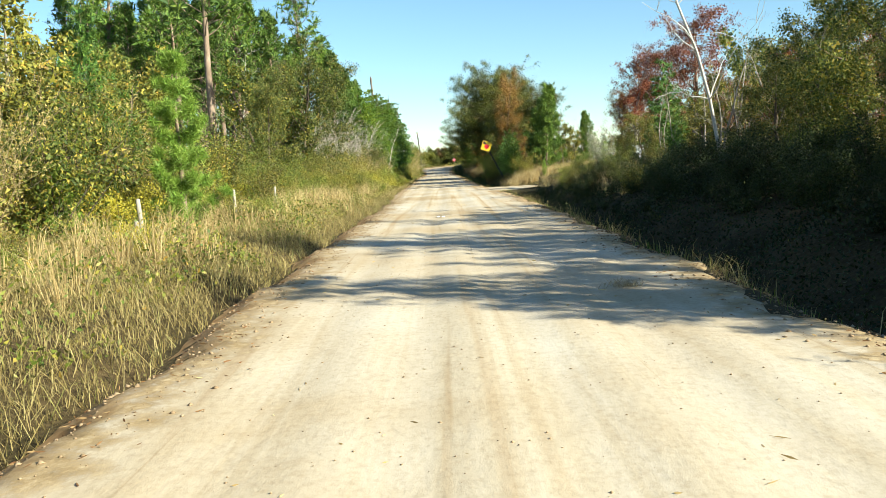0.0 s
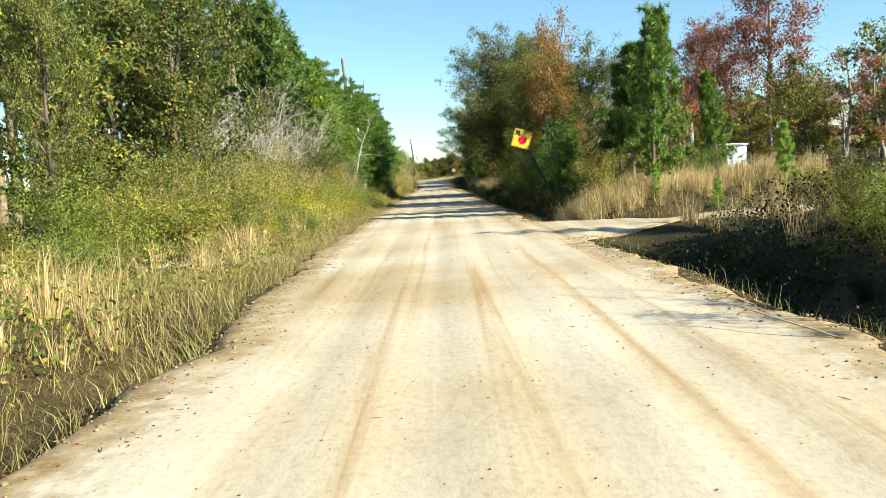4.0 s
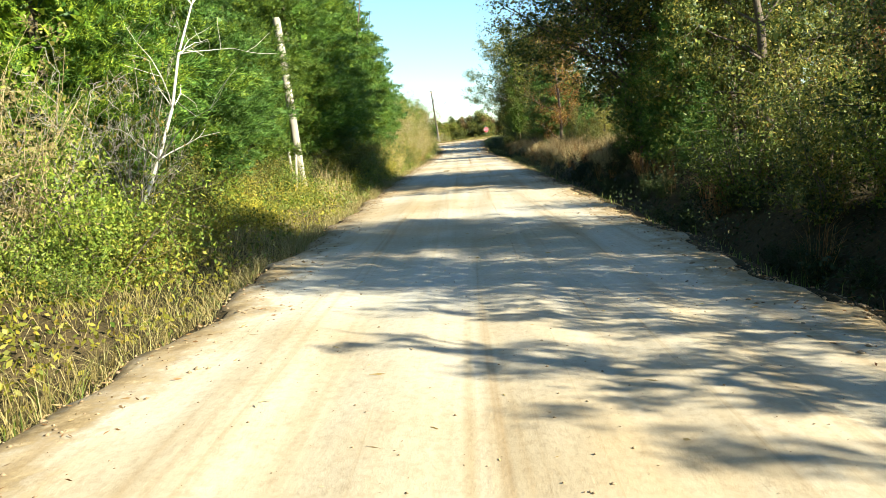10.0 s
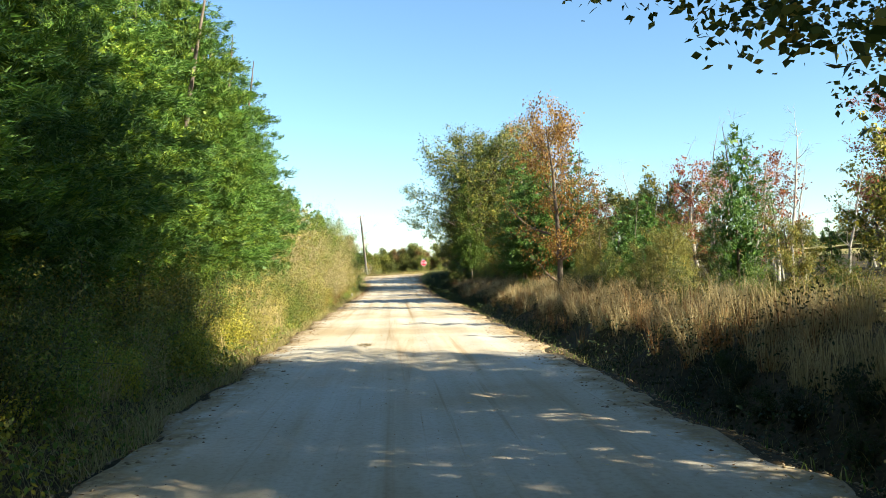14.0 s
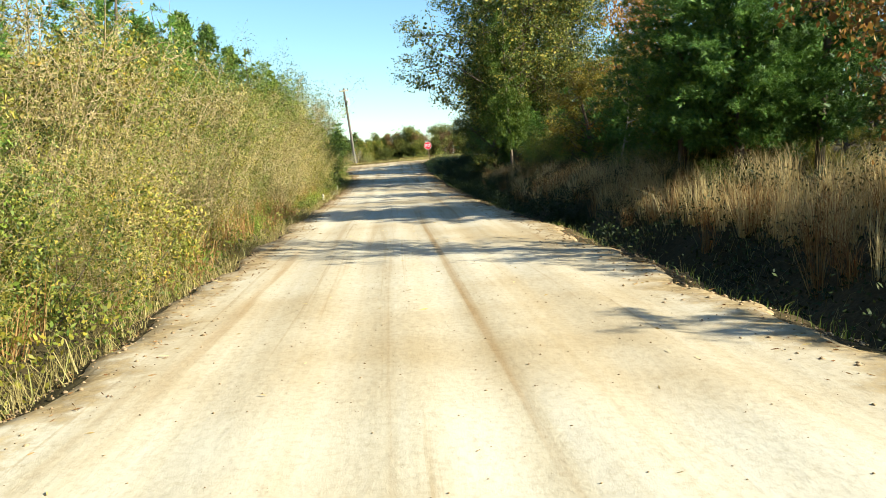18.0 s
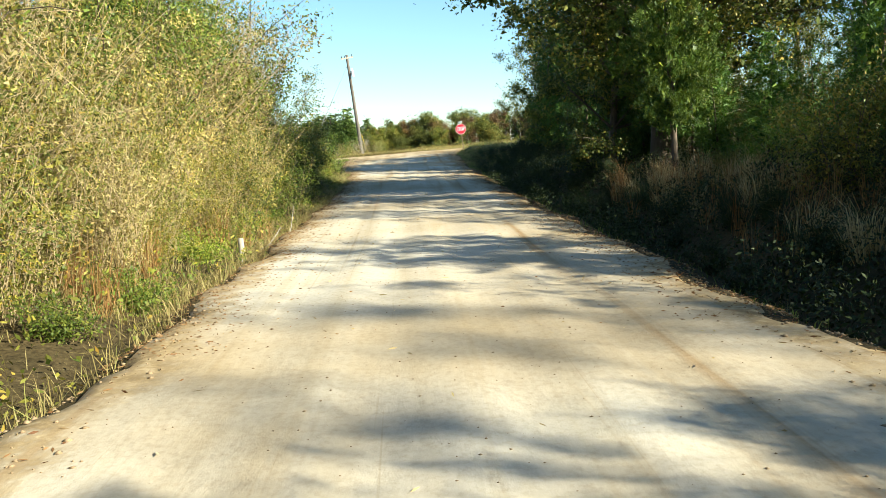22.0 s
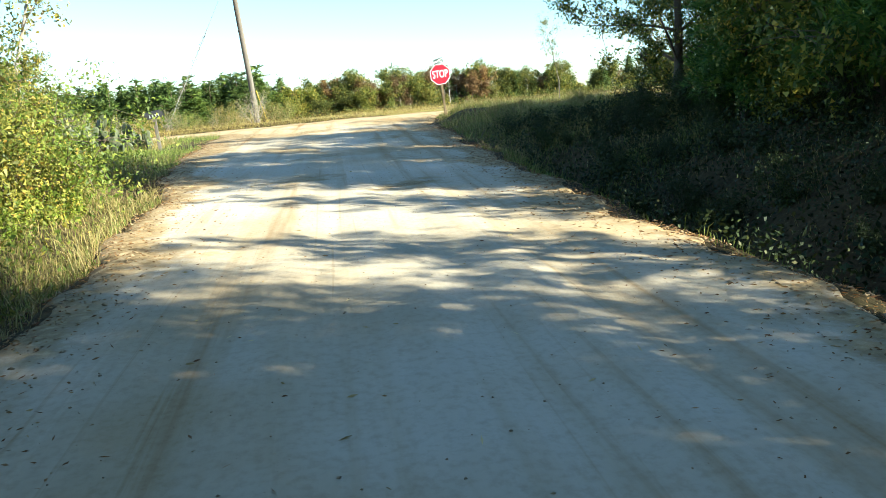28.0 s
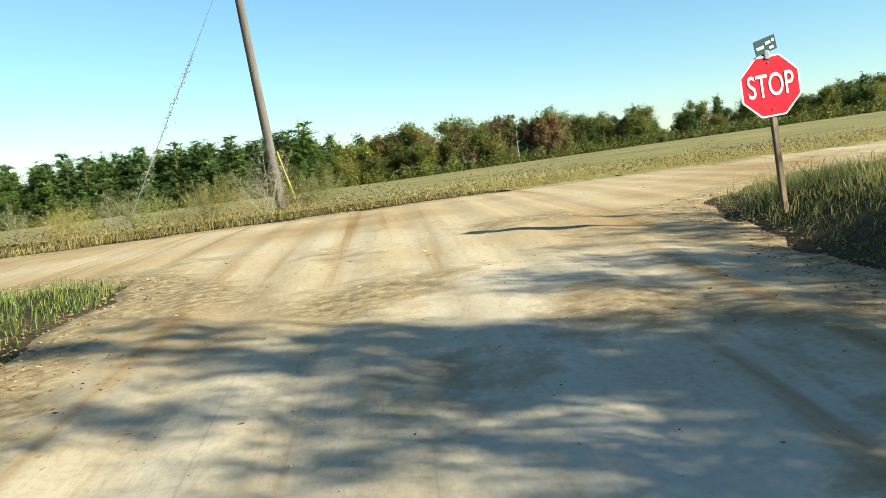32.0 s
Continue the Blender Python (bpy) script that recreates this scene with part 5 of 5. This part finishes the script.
for x, y, s in ((8.4, 9.6, 0.58), (8.9, 13.2, 0.62), (9.3, 16.6, 0.62), (9.8, 19.5, 0.6), (10.2, 23.0, 0.6)):
    plant("oak", x, y, s)
row(["bare", "olive_b", "bare", "red_b"], 8, 36, 12, 17, 1.2, 0.65, 0.9)
row(["olive", "bare", "cedar", "bare"], 30, 43, 9.5, 13, 1.1, 0.5, 0.78)
row(["bare", "bare", "red_b"], 30, 56, 17, 26, 1.2, 0.7, 1.0)
row(["bare", "olive_b", "shrub"], 58, 66, 8.5, 12, 1.6, 0.5, 0.7)
row(["darkshrub", "shrub"], 57.4, 63, 4.4, 6.0, 0.9, 0.5, 0.75)
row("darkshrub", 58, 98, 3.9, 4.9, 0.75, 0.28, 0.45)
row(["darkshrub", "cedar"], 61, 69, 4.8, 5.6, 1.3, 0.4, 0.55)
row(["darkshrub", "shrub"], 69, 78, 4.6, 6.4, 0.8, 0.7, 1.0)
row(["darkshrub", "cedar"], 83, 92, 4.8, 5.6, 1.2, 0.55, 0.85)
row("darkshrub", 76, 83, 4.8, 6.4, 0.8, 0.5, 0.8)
row(["shrub", "olive_b", "darkshrub"], 64, 100, 8, 12, 2.0, 0.5, 0.7)
row(["olive", "shrub", "cedar", "shrub"], 94, 114, 6.4, 9.0, 1.5, 0.4, 0.6)
row("bare", 100, 116, 9, 13, 3.0, 0.5, 0.7)
row(["olive", "darkshrub", "cedar", "shrub"], 110, 122, 7.0, 9.5, 1.7, 0.35, 0.45)
row(["shrub", "darkshrub", "shrub", "olive"], 127, 138, 6.5, 9.5, 1.3, 0.45, 0.6)
row(["olive", "cedar", "olive", "shrub"], 114, 152, 7.2, 8.8, 2.0, 0.5, 0.6)
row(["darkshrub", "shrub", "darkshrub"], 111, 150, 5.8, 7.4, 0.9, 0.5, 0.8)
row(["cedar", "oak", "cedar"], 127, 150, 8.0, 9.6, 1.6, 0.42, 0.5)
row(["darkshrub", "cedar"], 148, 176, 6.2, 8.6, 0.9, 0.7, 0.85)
# forest edge behind the field on that side
for i in range(75):
    y = 54 + i * 1.35
    plant(("red_b", "bare", "oak_b", "bare", "red_b", "olive_b")[int(rng.integers(6))], 26 + 0.12 * (y - 60) + rng.uniform(0, 9), y, rng.uniform(1.05, 1.5))
row(["oak", "cedar", "olive", "shrub"], 138, 152, 6.8, 8.6, 1.8, 0.36, 0.46)
row(["cedar", "olive", "shrub", "bare"], 152, 173, 7.0, 9.0, 2.2, 0.5, 0.65)
row(["bare", "olive_b", "bare"], 150, 176, 10, 13, 3.6, 0.6, 0.85)
row(["darkshrub"], 128, 181, 3.5, 5.4, 0.55, 0.3, 0.55)
row("darkshrub", 172, 179, 5.2, 8.0, 0.8, 0.5, 0.72)
row("thicket", 180, 187, 4.8, 9.5, 1.1, 0.16, 0.26)
for k, x, y, s in (("oak", 11.6, 180.0, 0.5), ("oak", 12.4, 182.2, 0.42), ("cedar", 10.6, 181.0, 0.55), ("oak", 12.4, 178.0, 0.6)):
    plant(k, x, y, s)
row(["thicket", "barebush"], 185.6, 188, -12.5, -7.2, 0.28, 0.22, 0.34)

# far side of the field
for i in range(590):
    x = -190 + i * 0.72 if i < 245 else -14 + (i - 245) * 0.62 + rng.uniform(-0.8, 0.8)
    if x < -14:
        k, s, sz = ("pine_f", rng.uniform(1.4, 1.9), rng.uniform(0.95, 1.4)) if rng.uniform() < 0.85 else ("olive_f", rng.uniform(0.5, 0.8), None)
    else:
        k = ("oak_f", "olive_f", "olive_f", "oak_f", "cedar_b", "oak_f", "oak_f", "olive_f", "bare_f", "red_f", "bare_f", "pine_f", "bare_f")[int(rng.integers(13))]
        s, sz = rng.uniform(0.62, 1.22) * (0.78 if x > 40 else 1.0), None
    plant(k, x, 331 + rng.uniform(0, 13) + 0.05 * abs(x), s, sz)
for i in range(34):
    x = -27 + i * 0.72
    plant(("thicket", "barebush", "thicket")[i % 3], x, 202.6 + 0.3 * min(0, x) + rng.uniform(0, 3.0), rng.uniform(0.35, 0.6))
# the high brush that walls the road before the crossing
STOCK["brush"] = [bare(4.2, 1.9, 14, "tanstem", 7, "high twiggy brush with small dry leaves", "brush_thicket", m, n, 0.9, leaf=0.75) for m, n in (("dry", 5000), ("olive", 6000), ("olive", 9000), ("dry", 4000))]
STOCK["leafybrush"] = [shrub(4.4, 2.0, 26000, "olive", 0.05, "high olive brush grown into a leafy wall", stems=26, tri=True, name="leafy_brush"), shrub(4.2, 1.9, 26000, "bright", 0.05, "high green brush grown into a leafy wall", stems=26, tri=True, name="leafy_brush")]
row(["brush", "brush", "leafybrush", "brush"], 119, 150, -8.2, -6.7, 1.0, 0.95, 1.2)
plant("heroak", 6.5, 155.2, 1.25, 1.35)
row(["brush", "leafybrush", "leafybrush"], 147, 155.5, -7.0, -6.1, 0.9, 1.05, 1.3)
row(["olive", "juniper", "olive"], 150, 162, -8.4, -7.2, 1.2, 0.8, 1.0)
row(["juniper", "cedar", "olive"], 128, 152, -10.4, -9.2, 2.3, 1.05, 1.25)
row("darkshrub", 155.5, 161, -5.6, -4.9, 0.9, 1.0, 1.3)
row(["leafybrush", "juniper", "brush"], 149, 161, -7.6, -6.6, 0.9, 1.1, 1.35)
for x, y, s in ((-8.9, 147.0, 0.86), (-10.3, 149.6, 0.98), (-9.0, 152.8, 0.84), (-11.8, 147.6, 0.9), (-10.6, 143.8, 0.8)):
    plant("fullpine", x, y, s)
# the bushy pine by the side road, golden trees and cedars on the sunny bank, thin tall ones behind them
STOCK["bushypine"] = [pine(7, 2.1, 0.26, 1900, 30, "pine", 0.30, "bushy pine with long green needles", needle=0.09)]
STOCK["gold"] = [broadleaf(7, 2.1, 11000, "gold", 0.05, 0.085, tri=True, spread_=0.3, heart=0.1, label="small tree with golden autumn leaves", name="autumn_tree")]
for k, x, y, s, sz in (("nearcedar", 5.7, 151.4, 0.8, 1.3), ("gold", 7.2, 140.0, 0.8, 0.7), ("gold", 9.8, 140.0, 0.9, 0.88), ("orange", 11.2, 144.2, 1.0, 1.25), ("bushypine", 7.2, 57.4, 0.82, 0.76), ("olive", 6.2, 67.4, 0.8, 0.88), ("orange", 6.4, 66.6, 0.4, 0.5), ("sparse", 7.2, 136.4, 0.7, 0.9), ("cedar", 9.8, 154.4, 1.1, 1.0), ("oak", 11.6, 156.8, 0.8, 0.8), ("cedar", 12.2, 154.0, 1.0, 0.95), ("sparse", 7.0, 187.4, 0.4, 0.55), ("sparse", 9.4, 186.0, 0.75, 0.8), ("olive", 10.4, 185.4, 0.5, 0.42)):
    plant(k, x, y, s, sz)
row(["bare", "sparse", "bare", "red_b"], 115, 126, 12.5, 17, 0.9, 0.8, 1.0)
row(["bare", "olive_b", "red_b", "bare"], 130, 150, 13, 18, 0.9, 0.85, 1.1)
row(["bare", "red_b", "sparse"], 136, 148, 10.4, 12.6, 1.6, 0.75, 0.95)
for kind, made in STOCK.items():
    for spare in made:
        if spare.name not in USED:
            for o in (*spare.children, spare):
                bpy.data.objects.remove(o)

# ---- grass, weeds and litter ----
def scatter(n, y0, y1, side, u0, u1, power=1.0):
    """Places beside the road: u is the distance out from its edge."""
    y = rng.uniform(y0, y1, n)
    u = u0 + (u1 - u0) * rng.uniform(0, 1, n) ** power
    x = along(EDGE_L, y) - u if side < 0 else along(EDGE_R, y) + u
    ok = on_road(x, y) < -0.02
    return x[ok], y[ok]


def clumped(x, y, keep=0.55, s=0.9, k=0.0):
    ok = wave(x, y, s, k) + rng.normal(size=len(x)) * 0.35 > 0.8 * (0.5 - keep)
    return x[ok], y[ok]


def grass(name, label, xy, h0, h1, width, mat, lean=0.5):
    x, y = xy
    n = len(x)
    base = np.stack([x, y, ground_z(x, y) - 0.02], -1)
    drift = np.stack([0.25 * np.sin(0.9 * y + x), 0.25 * np.cos(1.1 * x), np.zeros(n)], -1)
    bend = rng.normal(size=(n, 3)) * lean + drift
    bend[:, 2] = -np.abs(bend[:, 2]) * 0.5
    tall = (h0 + (h1 - h0) * rng.uniform(0, 1, n) ** 1.4) * (0.75 + 0.35 * wave(x, y, 1.1, 3.0))
    me = blades(name, base, bend, tall, width * rng.uniform(0.6, 1.4, n), M[mat])
    return tagged(new(name, me), label, "grass", kind="stuff")


def tufts(name, label, xy, count, h0, h1, width, mat, spread_=0.5):
    """Arching grass tufts: each a bundle of stems that fan out from one foot, with ragged heights."""
    x, y = xy
    m = len(x)
    foot = np.repeat(np.stack([x, y, ground_z(x, y) - 0.03], -1), count, 0)
    size = np.repeat(rng.uniform(0.6, 1.15, m), count)
    a, out = rng.uniform(0, 6.283, m * count), spread_ * rng.uniform(0.05, 1.3, m * count)
    d = np.stack([np.cos(a), np.sin(a), np.zeros(m * count)], -1)
    wind = np.repeat(rng.normal(size=(m, 3)) * np.array([0.25, 0.25, 0]), count, 0)
    lean = d * out[:, None] + wind
    lean[:, 2] = -0.35 * out ** 2
    tall = size * (h0 + (h1 - h0) * rng.uniform(0, 1, m * count))
    me = blades(name, foot + d * rng.uniform(0, 0.13, (m * count, 1)), lean, tall, width * rng.uniform(0.5, 1.4, m * count), M[mat])
    return tagged(new(name, me), label, "grass", kind="stuff")


def join(*sets):
    return tuple(np.concatenate([s[i] for s in sets]) for i in (0, 1))


grass("dry_grass", "knee-high dry tan grass along the verges", join(
    clumped(*scatter(20000, 30, 42, -1, 0.10, 5.8), 1.2), clumped(*scatter(95000, -4, 32, -1, 0.46, 5.8), 1.1), clumped(*scatter(60000, 40, 112, -1, 0.03, 2.2, 1.25), 1.1), clumped(*scatter(60000, 112, 178, -1, 0.02, 2.4), 1.0),
    clumped(*scatter(3000, 0, 38, 1, 0.0, 0.6), 0.6), clumped(*scatter(7000, 50, 58, 1, 0.3, 7), 0.7), clumped(*scatter(9000, 92, 135, 1, 0.6, 4), 0.6), clumped(*scatter(5000, 135, 176, 1, 0.8, 4.5), 0.5), clumped(*scatter(26000, 174, 194, 1, 0.1, 6), 1.0)), 0.12, 0.66, 0.0075, "dry", 1.1)
tufts("tall_straw", "waist-high straw-coloured grass in arching clumps", join(
    clumped(*scatter(260, 8, 38, -1, 1.6, 4.6), 0.5, 1.3, 1.0), clumped(*scatter(260, 28, 60, -1, 0.9, 4.2), 0.6, 1.3, 1.0), clumped(*scatter(420, 51.5, 57.5, 1, 1.4, 9.5), 1.0, 1.0, 2.0), clumped(*scatter(900, 93, 134, 1, 2.2, 4.8), 0.9, 1.1, 5.0), clumped(*scatter(160, 134, 152, 1, 2.0, 4.0), 0.5, 1.1, 5.0),
    clumped(*scatter(260, 26, 49, 1, 2.4, 6), 0.7), clumped(*scatter(110, 84, 112, -1, 0.8, 2.4), 0.4)), 48, 0.3, 1.15, 0.009, "straw", 0.95)
bed = (rng.uniform(-11.5, -6.3, 9000), rng.uniform(184.8, 188.2, 9000))
grass("cactus_bed_grass", "dry grass growing among the cactus pads", bed, 0.2, 0.75, 0.010, "dry", 0.8)
tufts("red_sedge", "reddish brown broomsedge tufts in the shade", join(
    clumped(*scatter(420, 96, 152, 1, 1.7, 3.8), 0.6, 1.6, 2.0), clumped(*scatter(140, 60, 92, 1, 1.4, 3.4), 0.4, 1.6, 2.0), clumped(*scatter(150, 112, 150, -1, 0.5, 1.8), 0.4, 1.6, 6.0)), 40, 0.35, 1.15, 0.009, "sedge", 0.8)
grass("green_grass", "short green grass at the road edges", join(
    clumped(*scatter(9000, 30, 110, -1, 0.02, 1.2), 0.6), clumped(*scatter(9000, 0, 190, 1, 0.02, 1.0), 0.5, 1.4), clumped(*scatter(60000, 166, 191, -1, 0.05, 7.5), 1.0), clumped(*scatter(40000, 172, 192, 1, 0.1, 6), 1.0)), 0.10, 0.32, 0.010, "green")


def weeds(name, label, xy, h, size, mat):
    x, y = xy
    n = len(x)
    top = h * (0.6 + 0.5 * wave(x, y, 1.3, 1.5))
    base = np.stack([x, y, ground_z(x, y) + np.abs(rng.uniform(0, 1, n) * top)], -1)
    me = leaves(name, base, rng.normal(size=(n, 3)) + np.array([0, 0, 0.4]), rng.uniform(0.6, 1.4, n) * size, rng.uniform(0.3, 0.7, n) * size, M[mat], 0.1)
    return tagged(new(name, me), label, "weeds", kind="stuff")


weeds("low_weeds", "tangled low green weeds and briars", join(
    clumped(*scatter(12000, 40, 112, -1, 0.4, 3.4), 0.5, 1.2), clumped(*scatter(16000, 82, 122, -1, 0.2, 2.6), 0.8, 1.0), clumped(*scatter(26000, -4, 40, -1, 0.9, 6.0), 0.45, 1.4), clumped(*scatter(12000, 112, 178, -1, 0.3, 2.2), 0.7)), 0.75, 0.075, "bright")
weeds("olive_weeds", "faded olive weeds among the dry grass", join(clumped(*scatter(24000, -4, 42, -1, 0.8, 6.0), 0.55, 1.0, 3.0), clumped(*scatter(22000, 40, 112, -1, 0.5, 3.6), 0.7, 1.0, 3.0), clumped(*scatter(12000, 112, 178, -1, 0.2, 2.2), 0.7, 1.0, 3.0)), 0.8, 0.07, "olive")
# bank undergrowth, coloured near black to deepen its shade
weeds("shade_weeds", "green undergrowth under the trees, its leaf colour darkened for shade", join(
    clumped(*scatter(60000, -4, 43, 1, 1.0, 5.0), 1.0), clumped(*scatter(60000, 58, 130, 1, 0.8, 5.0), 0.9), clumped(*scatter(95000, 130, 180, 1, 0.5, 4.8), 1.1)), 0.8, 0.065, "shade_darkened")
weeds("yellow_weeds", "patches of yellow autumn leaves on low vines", join(
    clumped(*scatter(7000, 46, 80, -1, 0.9, 3.2), 0.25, 0.8, 2.0), clumped(*scatter(22000, 64, 116, -1, 0.3, 2.4), 0.5, 0.9, 4.0), clumped(*scatter(3000, 112, 150, -1, 0.4, 1.8), 0.25, 0.9)), 0.7, 0.07, "yellow")
# far verge of the crossing road
fxs = rng.uniform(-40, 60, 60000)
fys = cross_far(fxs) + 0.05 + rng.uniform(0, 1, 60000) ** 1.6 * 3.6
bx = rng.uniform(-160, 150, 26000)
weeds("distant_brush", "low brush along the foot of the distant trees", (bx, 328.5 + rng.normal(size=26000) * 1.2), 3.0, 0.42, "oak")
grass("verge_grass", "tan weeds along the far verge of the crossing road", (fxs, fys), 0.12, 0.5, 0.010, "dry", 1.0)
weeds("verge_weeds", "low brown and olive weeds along the far verge", (fxs[:26000], fys[:26000]), 0.45, 0.06, "rust_leaves")


def litter(name, label, n, mat, s0, s1, pick):
    """Small flat-lying bits: clods, leaves, straws."""
    x, y = pick(n)
    n = len(x)
    z = np.maximum(road_z(x, y), ground_z(x, y))
    base = np.stack([x, y, z + 0.006], -1)
    d = rng.normal(size=(n, 3)) * np.array([1, 1, 0.12])
    me = leaves(name, base, d, rng.uniform(s0, s1, n), rng.uniform(0.3, 0.6, n) * s0, M[mat])
    tagged(new(name, me), label, "litter", kind="stuff")


def edges(n):
    y = rng.uniform(-2, 192, n)
    side = rng.uniform(size=n) < 0.5
    u = rng.exponential(0.42, n) - 0.3
    x = np.where(side, along(EDGE_L, y) + u, along(EDGE_R, y) - u)
    ok = on_road(x, y) < 0.75
    return x[ok], y[ok]


def shaded_edges(n):
    y = rng.uniform(138, 186, n)
    side = rng.uniform(size=n) < 0.5
    u = rng.exponential(0.42, n) - 0.25
    return np.where(side, along(EDGE_L, y) + u, along(EDGE_R, y) - u), y


def anywhere(n):
    y = rng.uniform(-2, 198, n)
    return along(EDGE_L, y) + (along(EDGE_R, y) - along(EDGE_L, y)) * rng.uniform(0.02, 0.98, n), y


litter("leaf_litter", "fallen brown leaves along the road edges", 15000, "sedge", 0.03, 0.09, edges)
litter("shade_leaves", "thick brown leaf fall on the shaded road edges", 20000, "sedge", 0.025, 0.06, shaded_edges)
litter("straw_litter", "scattered straws and pine needles on the sand", 1500, "straw", 0.03, 0.12, anywhere)


def stones(name, label, x, y, s0, s1, mat, squash=0.6):
    n = len(x)
    octa = np.array([(1, 0, 0), (0, 1, 0), (-1, 0, 0), (0, -1, 0), (0, 0, 1), (0, 0, -0.6)], float)
    size = (s0 + (s1 - s0) * rng.uniform(0, 1, n) ** 2.5)[:, None, None]
    v = octa[None] * size * rng.uniform(0.6, 1.3, (n, 6, 1)) * np.array([1, 1, squash])
    a = rng.uniform(0, 6.28, n)
    c, s = np.cos(a)[:, None], np.sin(a)[:, None]
    v = np.stack([v[..., 0] * c - v[..., 1] * s, v[..., 0] * s + v[..., 1] * c, v[..., 2]], -1)
    v += np.stack([x, y, np.maximum(road_z(x, y), ground_z(x, y)) + 0.003], -1)[:, None]
    f = np.arange(n)[:, None, None] * 6 + np.array([[0, 1, 4], [1, 2, 4], [2, 3, 4], [3, 0, 4], [1, 0, 5], [2, 1, 5], [3, 2, 5], [0, 3, 5]])
    tagged(new(name, mesh_of(name, v.reshape(-1, 3), f.reshape(-1, 3), M[mat])), label, "stones", kind="stuff")


x, y = edges(24000)
stones("clods", "small brown clods along the graded road edges", x, y, 0.006, 0.032, "clod")
x, y = anywhere(14000)
stones("pebbles", "fine pebbles and crumbs of sand on the road", x, y, 0.003, 0.013, "clod")
x, y = rng.normal(-4.7, 0.6, 9000), rng.normal(44.7, 0.35, 9000)
stones("gravel", "patch of pale grey gravel at a driveway mouth", x, y, 0.008, 0.026, "gravel")
